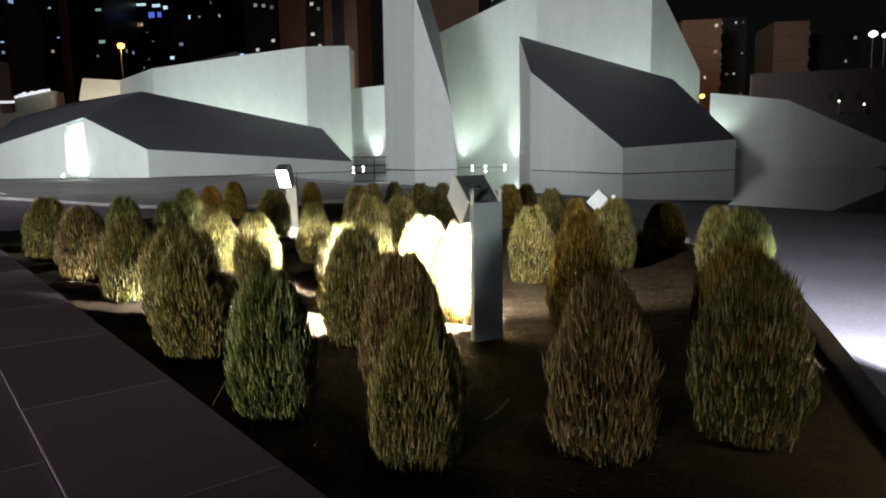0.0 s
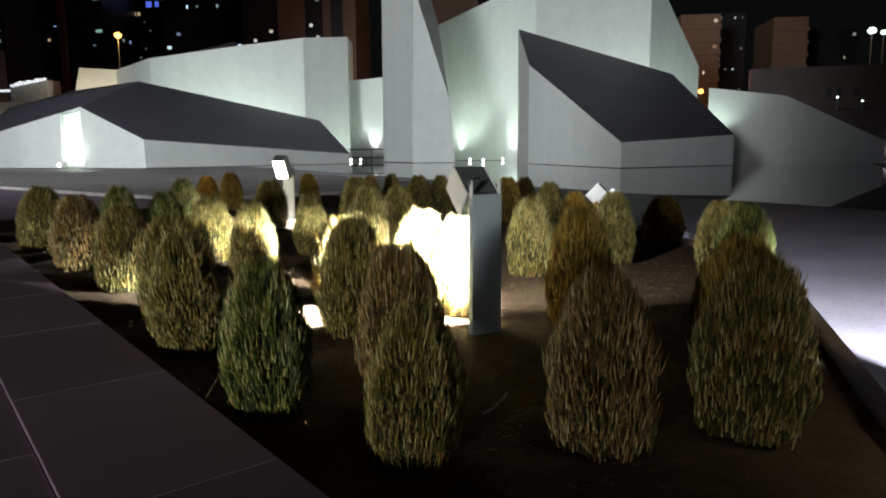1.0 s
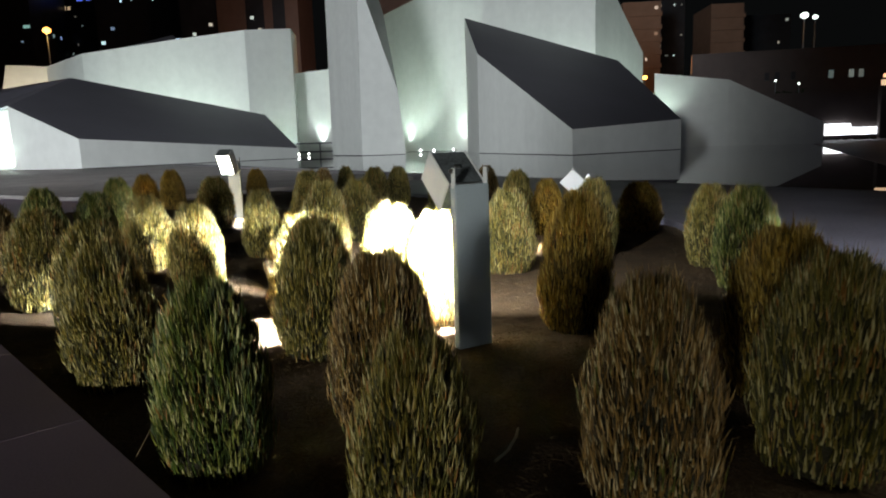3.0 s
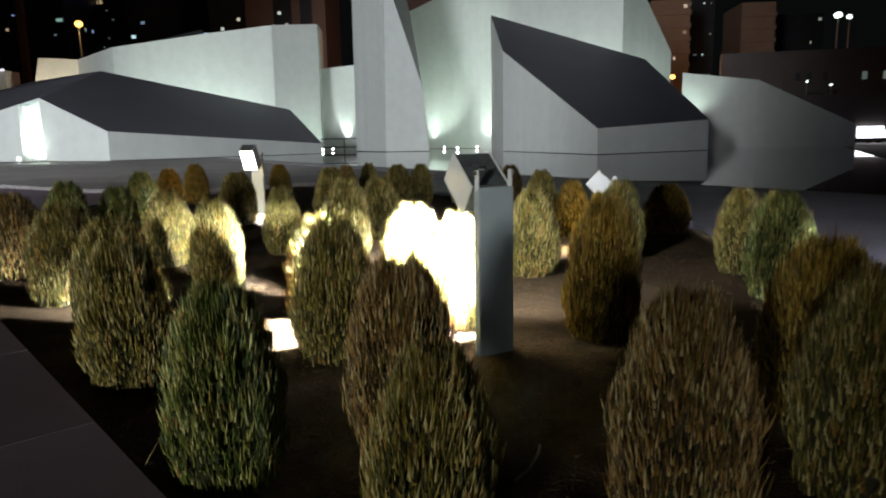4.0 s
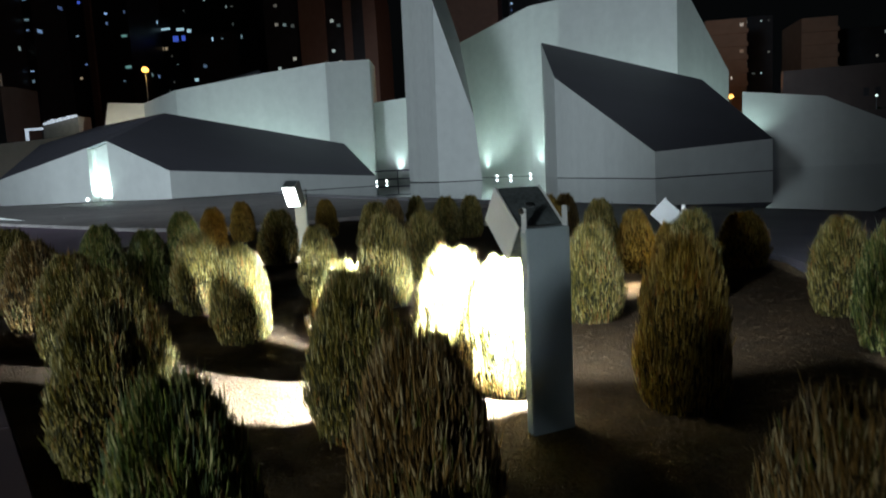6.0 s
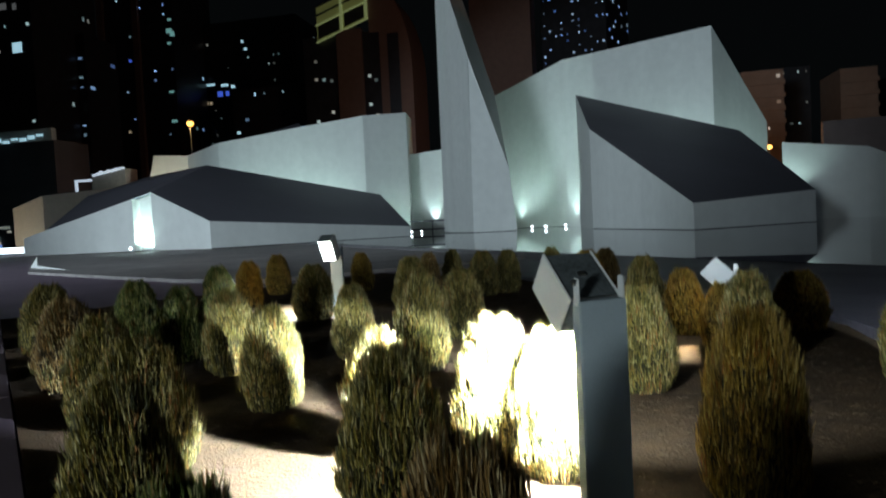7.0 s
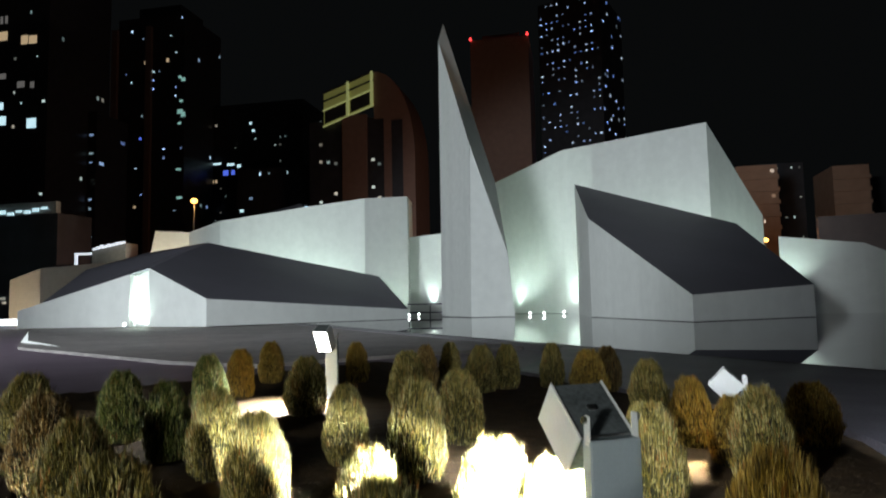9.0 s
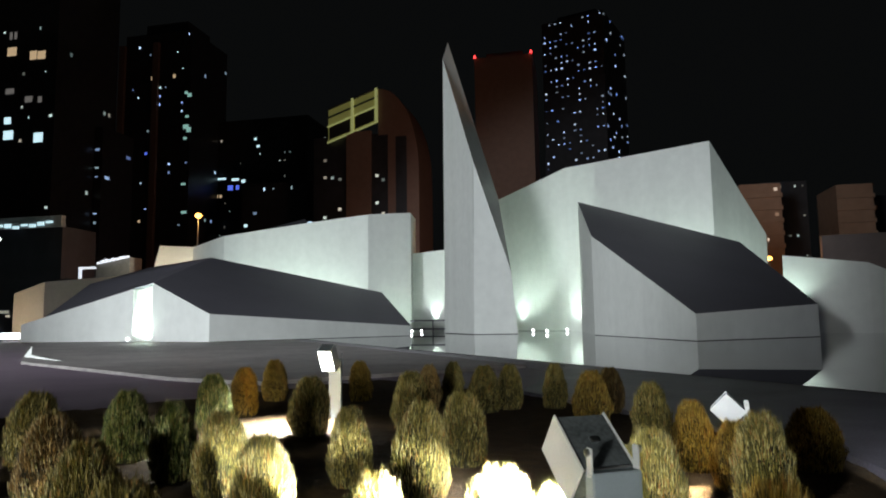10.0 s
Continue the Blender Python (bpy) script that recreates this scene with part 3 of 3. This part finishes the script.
COOLP = glow_varied("cool_pane", (0.3, 0.45, 1.0), (0.7, 1.0, 1.0), 1.5)


def pane_mesh(mat):
    if mat.name not in PANES:
        me = PANE.copy()
        me.materials.append(mat)
        PANES[mat.name] = me
    return PANES[mat.name]


def tower(name, label, x0, x1, y, depth, height, mat, cols, floors, lit, panes, seed, bands=False, turn=0.0, crown=0.0, low=0.0):
    """A block whose facade has lit panes; the local front is at -y."""
    rng = random.Random(seed)
    w = x1 - x0
    th = thing(name, label, "building", "city blocks beyond the hall", pose((x0 + x1) / 2, y, 0, 0, 0, turn))
    bm = box(-w / 2, 0, -0.05, w / 2, depth, height)
    if crown:
        part("crown", box(-w * 0.32, depth * 0.2, height, w * 0.32, depth * 0.8, height + crown), mat, th)
    part("body", bm, mat, th)
    step, rise = w / cols, (height - low) / floors
    if bands:
        for f in range(1, floors):
            part("balcony_band", box(-w / 2 - 0.2, -0.7, low + f * rise - 0.5, w / 2 + 0.2, 0.02, low + f * rise + 0.5), mat, th)
    for f in range(floors):
        for c in range(cols):
            if rng.random() < lit:
                ob = part("window", pane_mesh(panes), None, th)
                ob.matrix_basis = Matrix.Translation((-w / 2 + (c + 0.5) * step, -0.02, low + (f + 0.5) * rise)) @ Matrix.Diagonal((step * rng.uniform(0.12, 0.42), 0.16, rise * rng.uniform(0.12, 0.3), 1))
            if rng.random() < lit * 0.25:
                ob = part("window", pane_mesh(panes), None, th)
                ob.matrix_basis = Matrix.Translation((w / 2 + 0.01, (c + 0.5) * depth / cols, low + (f + 0.5) * rise)) @ Matrix.Diagonal((0.16, depth / cols * 0.4, rise * 0.35, 1))
    return th


tower("glass_tower", "tall dark glass tower with many blue-white lit windows", -16.3, 8.5, 260, 30, 119, TOWER_DARK, 11, 34, 0.42, BLUE, 11, turn=-18, crown=4, low=40)
tower("brown_tower", "plain brown stone tower with red beacons", -39.2, -18.0, 240, 22, 98, TOWER_BROWN, 6, 20, 0.0, PALE, 2, crown=3)
for x in (-39.0, -18.3):
    ob = part("beacon", tube((0, 0, 0), (0, 0, 1.0), 0.55, 0.3, 10), glow("red_beacon", (1.0, 0.05, 0.05), 2.5), None)
    ob.matrix_basis = pose(x, 239.6, 98)
    tagged(ob, "small red warning beacon on the tower edge", "beacon", "tower beacons")
tower("apartment_block", "tan apartment block with banded balconies and few lights", 37.0, 46.4, 180, 16, 34.3, TOWER_TAN, 4, 11, 0.16, WARMP, 21, bands=True)
tower("dark_block", "dark city block with scattered lit windows", 50, 62.5, 215, 20, 41, TOWER_DARK, 6, 14, 0.2, PALE, 31)
tower("pale_apartment_block", "pale apartment block with banded balconies", 65.3, 74.2, 200, 16, 36.6, TOWER_TAN, 4, 11, 0.14, PALE, 22, bands=True)
tower("dark_block", "dark city block with scattered lit windows", 76, 100, 230, 20, 38, TOWER_DARK, 10, 11, 0.16, PALE, 32)
LEFT = tower("left_tower", "dark tower with a few warm lit windows", -176, -146.5, 160, 25, 112, TOWER_DARK, 12, 34, 0.07, PALE, 41)
SLIM = tower("slim_tower", "slim dark tower with stacked cool lights", -154, -143.5, 176, 14, 62, TOWER_DARK, 3, 22, 0.3, COOLP, 42)
DARK = tower("dark_tower", "dark tower with brown pilasters and scattered lights", -171, -143, 220, 25, 112, TOWER_DARK, 12, 34, 0.07, COOLP, 43, crown=6)
for x in (-172.0, -157.5):
    tagged(part("pilaster", box(-1.2, -0.8, 0, 1.2, 0.5, 108), TOWER_BROWN, None, "", pose(x, 219.6, 0)), "brown stone pilaster of the dark tower", "pilaster", "tower pilasters")
WIDE = tower("wide_block", "wide dark block with scattered lit windows", -147, -105, 240, 25, 82, TOWER_DARK, 20, 26, 0.07, PALE, 44)
tower("low_block", "low dark block with lit windows", -118, -84, 214, 18, 50, TOWER_DARK, 10, 12, 0.14, COOLP, 45)

# office block with a curved flank and a lit roof frame
office = thing("office_block", "brown office block with curved flank and yellow-lit roof frame", "building", "city blocks beyond the hall", pose(-66, 200, 0))
part("body", box(-19.4, 0.5, -0.2, 5.6, 18, 60.5), TOWER_DARK, office)
bm = bmesh.new()
prof = [(2.4, 60), (5.5, 60), (5.5, -0.2), (15.4, -0.2), (15.4, 48)] + [(15.4 - 13.0 * (1 - math.cos(a)), 48 + 27 * math.sin(a)) for a in [math.pi / 2 * k / 12 for k in range(1, 13)]]
fr = [bm.verts.new((x, 0, z)) for x, z in prof]
bk = [bm.verts.new((x, 18, z)) for x, z in prof]
bm.faces.new(fr)
bm.faces.new(bk[::-1])
for k in range(len(prof)):
    bm.faces.new((fr[k], bk[k], bk[k - 1], fr[k - 1]))
bmesh.ops.triangulate(bm, faces=[f for f in bm.faces if len(f.verts) > 4])
part("curved_flank", bm, TOWER_BROWN, office)
part("pier", box(-8.0, -0.6, -0.2, 0.0, 1, 61.5), TOWER_BROWN, office)
part("dark_glazing", box(8.1, -0.25, -0.2, 11.6, 0.2, 59.0), TOWER_DARK, office)
LIFT = Matrix(((1, 0, 0, 0), (0, 1, 0, 0), (0.34, 0, 1, -0.8), (0, 0, 0, 1)))
FRAME_LIT = glow("yellow_lit_beam", (0.85, 0.9, 0.35), 0.22)
PANEL_LIT = glow("yellow_lit_panel", (0.75, 0.75, 0.22), 0.085)
part("roof_panel", box(-14.2, -0.2, 64.2, 2.3, 0.6, 75.0, m=LIFT), PANEL_LIT, office, "dimly lit louvred panel")
for z in (64.2, 69.4, 72.3, 75.0):
    part("roof_beam", box(-14.4, -0.7, z - 0.22, 2.4, -0.2, z + 0.22, m=LIFT), FRAME_LIT if z in (64.2, 69.4) else TOWER_DARK, office)
for x in (-6.4, 1.5):
    part("roof_post", box(x, -0.9, 64.0, x + 0.8, -0.2, 75.2, m=LIFT), FRAME_LIT, office)
for x0, x1 in ((-13.8, -6.8), (-5.2, 1.2)):
    part("dark_window", box(x0, -0.35, 65.0, x1, -0.21, 69.0, m=LIFT), TOWER_DARK, office)
for k in range(12):
    rng = random.Random(900 + k)
    ob = part("window", pane_mesh(PALE), None, office)
    ob.matrix_basis = Matrix.Translation((rng.choice((-15.5, -13, -10.5, 1.8, 3.8)), 0.45, rng.uniform(26, 58))) @ Matrix.Diagonal((1.0, 0.2, 0.9, 1))

# single lit windows that stand out on the dark towers
LIT_WHITE = glow("cool_white_window", (0.65, 0.92, 1.0), 0.9)
LIT_WARM = glow("warm_window", (1.0, 0.72, 0.42), 0.4)
LIT_BLUE = glow("blue_window", (0.12, 0.2, 1.0), 0.7)
LIT_GREEN = glow("greenish_window", (0.45, 0.85, 0.75), 0.4)
LIT_DIM = glow("dim_window", (0.8, 0.75, 0.7), 0.12)


def lit_windows(block, mat, rows):
    for x, z, w, h in rows:
        ob = part("window", pane_mesh(mat), None, block)
        ob.matrix_basis = Matrix.Translation((x - block.location.x, -0.05, z)) @ Matrix.Diagonal((w, 0.2, h, 1))


lit_windows(LEFT, LIT_WARM, ((-162, 81.2, 3.0, 2.6), (-154.6, 79.4, 2.2, 2.6), (-151.8, 79.2, 2.6, 2.4)))
lit_windows(LEFT, LIT_DIM, ((-162.6, 86, 0.8, 2.2), (-161, 86, 0.8, 2.2), (-162, 69.3, 2.8, 1.6), (-155.4, 66.4, 2.4, 1.8), (-151.6, 66, 1.2, 1.8)))
lit_windows(LEFT, LIT_WHITE, ((-162.2, 60.6, 2.2, 2.0), (-161.7, 56.3, 3.2, 2.6), (-151.5, 54.9, 3.0, 2.8)))
lit_windows(SLIM, LIT_WHITE, ((-156.9, 54.5, 1.6, 1.2), (-153.0, 54.5, 2.8, 1.1), (-154.5, 39.7, 3.6, 1.3), (-154.6, 37.2, 3.2, 0.9), (-154.3, 30.2, 2.6, 1.2), (-154.4, 27.6, 3.2, 1.2)))
lit_windows(SLIM, LIT_DIM, ((-153, 60.0, 3.2, 1.0), (-153.5, 49, 2.4, 0.9), (-154.3, 44.5, 2.2, 0.9), (-154.4, 33, 2.0, 0.8)))
lit_windows(SLIM, LIT_BLUE, ((-160.8, 40.2, 1.5, 0.9), (-160.7, 37.8, 1.5, 0.9), (-148.5, 60.5, 1.0, 2.0)))
lit_windows(DARK, LIT_WARM, ((-159.1, 94.5, 1.4, 1.5), (-150, 94.5, 1.0, 1.4), (-163, 40, 0.9, 0.9)))
lit_windows(DARK, LIT_GREEN, ((-144.8, 87.6, 1.2, 1.0), (-143.4, 86.6, 1.6, 1.4), (-144.2, 78.5, 1.4, 0.9), (-144.6, 74.6, 2.2, 1.6), (-143.4, 73.4, 1.8, 1.8), (-144.8, 70.2, 1.4, 0.9), (-145, 53, 2.0, 0.8), (-144.5, 42.5, 2.2, 1.0)))
lit_windows(DARK, LIT_BLUE, ((-161, 65.5, 1.0, 1.0),))
lit_windows(WIDE, LIT_WHITE, ((-141.5, 58.8, 4.0, 0.8), (-135.4, 58.2, 3.0, 1.0), (-131.9, 57.4, 1.6, 1.2), (-127, 74, 1.0, 1.0), (-125.8, 71, 1.2, 1.0)))
lit_windows(WIDE, LIT_BLUE, ((-137.5, 55, 2.2, 2.0), (-134.4, 55, 1.4, 1.8)))
lit_windows(WIDE, LIT_WARM, ((-143.2, 51.8, 1.0, 1.2), (-141.6, 51.8, 1.0, 1.2)))

# street lamps
def street_lamp(x, y, h, lens, label, size=0.5):
    th = thing("street_lamp", label, "street lamp", "street lamps", pose(x, y, 0))
    part("pole", tube((0, 0, 0), (0, 0, h - size), 0.16, 0.10, 10), POST, th)
    bm = bmesh.new()
    bmesh.ops.create_uvsphere(bm, u_segments=16, v_segments=10, radius=size)
    for v in bm.verts:
        v.co.z = v.co.z * 0.8 + h
    part("lantern", bm, lens, th, "glowing lantern")


street_lamp(-68.8, 110.4, 21.0, ORANGE_LAMP, "tall street lamp with an orange sodium lantern", 0.6)
street_lamp(26.6, 112.4, 10.2, ORANGE_LAMP, "street lamp with an orange lantern behind the hall", 0.42)
street_lamp(-89.6, 88.4, 15.0, WHITE_LAMP, "street lamp with a white lantern", 0.7)
street_lamp(67.8, 150, 24.6, WHITE_LAMP, "tall mast with a white floodlight", 0.8)
street_lamp(70.0, 150, 24.2, WHITE_LAMP, "tall mast with a white floodlight", 0.55)

# low buildings and walls across the water
lowb = thing("fort_wall_building", "low pale stone building with small windows across the water", "building", m=pose(29, 96, 0))
part("wall", slab([(0, 0, 0), (60, -4, 0), (60, -4, 12.2), (0, 0, 11.6)], 1.0), STONE_LOW, lowb)
for k, x in enumerate((9.5, 10.8, 12.8, 17.5, 20.0, 21.2, 30, 34)):
    ob = part("window", pane_mesh(PALE if k in (3, 4, 5) else COOLP) if k in (3, 4, 5) else box(-0.5, -0.5, -0.5, 0.5, 0.5, 0.5), None if k in (3, 4, 5) else TOWER_DARK, lowb)
    ob.matrix_basis = Matrix.Translation((x, -1.0 - x * 0.067 + 0.95, 8.3)) @ Matrix.Diagonal((0.55, 0.2, 1.0, 1))
garden = part("garden_wall", box(30, 86, 0, 95, 86.6, 5.6, 0.05), STONE_LOW)
tagged(garden, "long low stone garden wall across the water", "wall", kind="structure")
strip = thing("light_strip", "long bright white strip light along the far pool side", "strip light")
part("end_light", box(41.7, 85.6, 0.4, 44.6, 85.98, 1.75, 0.05), WHITE_STRIP, strip)
part("run_light", box(44.6, 85.7, 0.42, 92, 85.98, 1.25, 0.03), WHITE_STRIP, strip)
part("plinth", box(41.7, 85.62, 0.0, 92, 85.96, 0.38, 0.02), STONE_LOW, strip)
pavilion = thing("lit_pavilion", "small warm-lit pavilion before the garden wall", "pavilion", m=pose(49.6, 85.2, 0))
part("body", box(-1.9, 0, 0, 1.9, 0.7, 6.0, 0.05), STONE_LOW, pavilion)
part("lit_opening", box(-1.8, -0.1, 6.05, 1.8, 0.5, 6.7, 0.04), glow("warm_opening", (1.0, 0.68, 0.42), 0.8), pavilion, "warm lit opening")
part("lit_roof_edge", box(-1.6, -0.1, 6.95, 1.9, 0.5, 7.4, 0.04), glow("warm_roof_edge", (1.0, 0.55, 0.3), 1.2), pavilion, "warm lit roof edge")
for x, z in ((35.85, 7.1), (38.6, 6.65)):
    gl = thing("garden_lamp", "small white garden lamp beside the hedge", "garden lamp", "garden lamps", pose(x, 86.2, 0))
    part("pole", tube((0, 0, 0), (0, 0, z - 0.2), 0.05, 0.04, 8), POST, gl)
    bm = bmesh.new()
    bmesh.ops.create_uvsphere(bm, u_segments=12, v_segments=8, radius=0.14)
    bmesh.ops.translate(bm, verts=bm.verts, vec=(0, 0, z))
    part("globe", bm, WHITE_LAMP, gl, "glowing globe")


def hedge(x0, x1, y, z0, z1, seed):
    rng = random.Random(seed)
    verts, faces = [], []
    for _ in range(5000):
        u = rng.random()
        top = z0 + (z1 - z0) * (0.65 + 0.35 * noise.noise(Vector((u * 14, seed, 0))))
        c = Vector((x0 + (x1 - x0) * u, y + rng.uniform(-0.8, 0.8), rng.uniform(z0, top)))
        i = len(verts)
        for _k in range(3):
            verts.append(tuple(c + Vector((rng.gauss(0, 0.3), rng.gauss(0, 0.3), rng.gauss(0, 0.3)))))
        faces.append((i, i + 1, i + 2))
    me = bpy.data.meshes.new("hedge")
    me.from_pydata(verts, [], faces)
    me.materials.append(HEDGE)
    return me


tagged(new("hedge", hedge(30, 60, 88.0, 0, 7.6, 3)), "dark clipped hedge behind the garden wall", "hedge", kind="stuff")

# lit kiosk and pavement lights beyond the low hall
KIOSK_LIT = glow("fascia_light", (0.85, 0.9, 1.0), 0.9)
kiosk = thing("roadside_kiosk", "low roadside building with white-lit fascia", "building", m=pose(-78, 100, 0))
part("body", box(-11, 0, 0, 6, 8, 9.4), STONE_LOW, kiosk)
SLANT = Matrix(((1, 0, 0, 0), (0, 1, 0, 0), (0.16, 0, 1, 0), (0, 0, 0, 1)))
part("fascia", box(-6.3, -0.25, 11.0, -3.1, 0.1, 11.35), KIOSK_LIT, kiosk, "white-lit fascia")
part("leg", box(-6.3, -0.2, 9.4, -5.9, 0.1, 11.0), KIOSK_LIT, kiosk, "white-lit leg")
part("canopy", box(-3.0, -0.1, 9.4, 3.4, 3.0, 12.2, m=SLANT), material("grey_kiosk_panel", (0.3, 0.31, 0.32), 0.6), kiosk)
for k in range(9):
    rng = random.Random(820 + k)
    part("canopy_lamp", box(-2.7 + 0.7 * k, -0.4, 12.15, -2.25 + 0.7 * k, -0.1, 12.4 + rng.uniform(0, 0.35), m=SLANT), KIOSK_LIT, kiosk, "white canopy lamp")
shop = thing("lit_shop_front", "distant shop fronts with coloured lights", "building", m=pose(-108, 100, 0))
part("body", box(-20, 0, -0.2, 20, 8, 18.5), TOWER_DARK, shop)
part("canopy", box(-20, -0.4, 18.4, 20, 0.6, 20.4), material("grey_canopy", (0.4, 0.42, 0.42), 0.6), shop)
for k in range(22):
    rng = random.Random(650 + k)
    ob = part("canopy_light", pane_mesh(LIT_WHITE), None, shop)
    ob.matrix_basis = Matrix.Translation((-18 + k * 1.7, -0.5, 18.6 + rng.uniform(-0.1, 0.9))) @ Matrix.Diagonal((1.2, 0.3, rng.uniform(0.3, 0.7), 1))
for k in range(26):
    rng = random.Random(700 + k)
    ob = part("window", pane_mesh((PALE, COOLP, WARMP, BLUE)[k % 4]), None, shop)
    ob.matrix_basis = Matrix.Translation((rng.uniform(-12, 13), -0.2, rng.uniform(0.8, 9.5))) @ Matrix.Diagonal((rng.uniform(0.5, 2.4), 0.3, rng.uniform(0.3, 0.9), 1))
glare = part("ground_lamp", box(-72, 66, 0.05, -54, 66.5, 0.75, 0.05), glow("ground_strip", (0.9, 0.98, 1.0), 3.0))
tagged(glare, "bright white strip lamp along the pavement", "strip light")

# small fixtures of the uplights
for x, y, z in ((-37.2, 51.0, 0.14), (-20.8, 79.6, 0.14), (-21.0, 85.2, 0.14), (-6.6, 80.0, 0.14), (-4.6, 73.5, 0.14), (-2.9, 83.0, 0.14)):
    th = thing("uplight_fixture", "small round white uplight at the wall foot", "uplight", "uplights", pose(x, y, 0))
    part("housing", tube((0, 0.1, z - 0.14), (0, 0.1, z + 0.1), 0.16, 0.2, 12), HEAD_WHITE, th)
    bm = bmesh.new()
    bmesh.ops.create_uvsphere(bm, u_segments=12, v_segments=8, radius=0.125)
    bmesh.ops.translate(bm, verts=bm.verts, vec=(0, -0.05, z + 0.12))
    part("lens", bm, UPLIGHT, th, "glowing lens")

# ---- paving beside the bed, slab by slab ----
def paving():
    a = math.atan2(10.4 - 2.35, -8.6 + 0.15)
    along = Vector((math.cos(a), math.sin(a), 0))
    out = Vector((-along.y, along.x, 0))
    if out.x > 0:
        out = -out
    foot = Vector((-0.15, 2.35, 0)) - along * 3.3 + out * 0.012
    meshes = {}
    for row, (o, wide, lift) in enumerate(((0.0, 0.62, 0.022), (0.62, 0.9, 0.010), (1.52, 0.9, 0.010), (2.42, 0.9, 0.010), (3.32, 0.9, 0.010), (4.22, 0.9, 0.01))):
        if wide not in meshes:
            meshes[wide] = mesh_of("paving_slab", box(0.002, 0.002, -0.22, 1.198, wide - 0.002, 0, 0.0025), PAVING)
        for k in range(13):
            ob = new("paving_slab", meshes[wide])
            ob.parent = ground
            p = foot + along * (k * 1.2 - (0.6 if row % 2 else 0)) + out * o
            m = Matrix.Translation((p.x, p.y, lift)) @ Matrix((( along.x, out.x, 0, 0), (along.y, out.y, 0, 0), (0, 0, 1, 0), (0, 0, 0, 1)))
            ob.matrix_basis = m


paving()
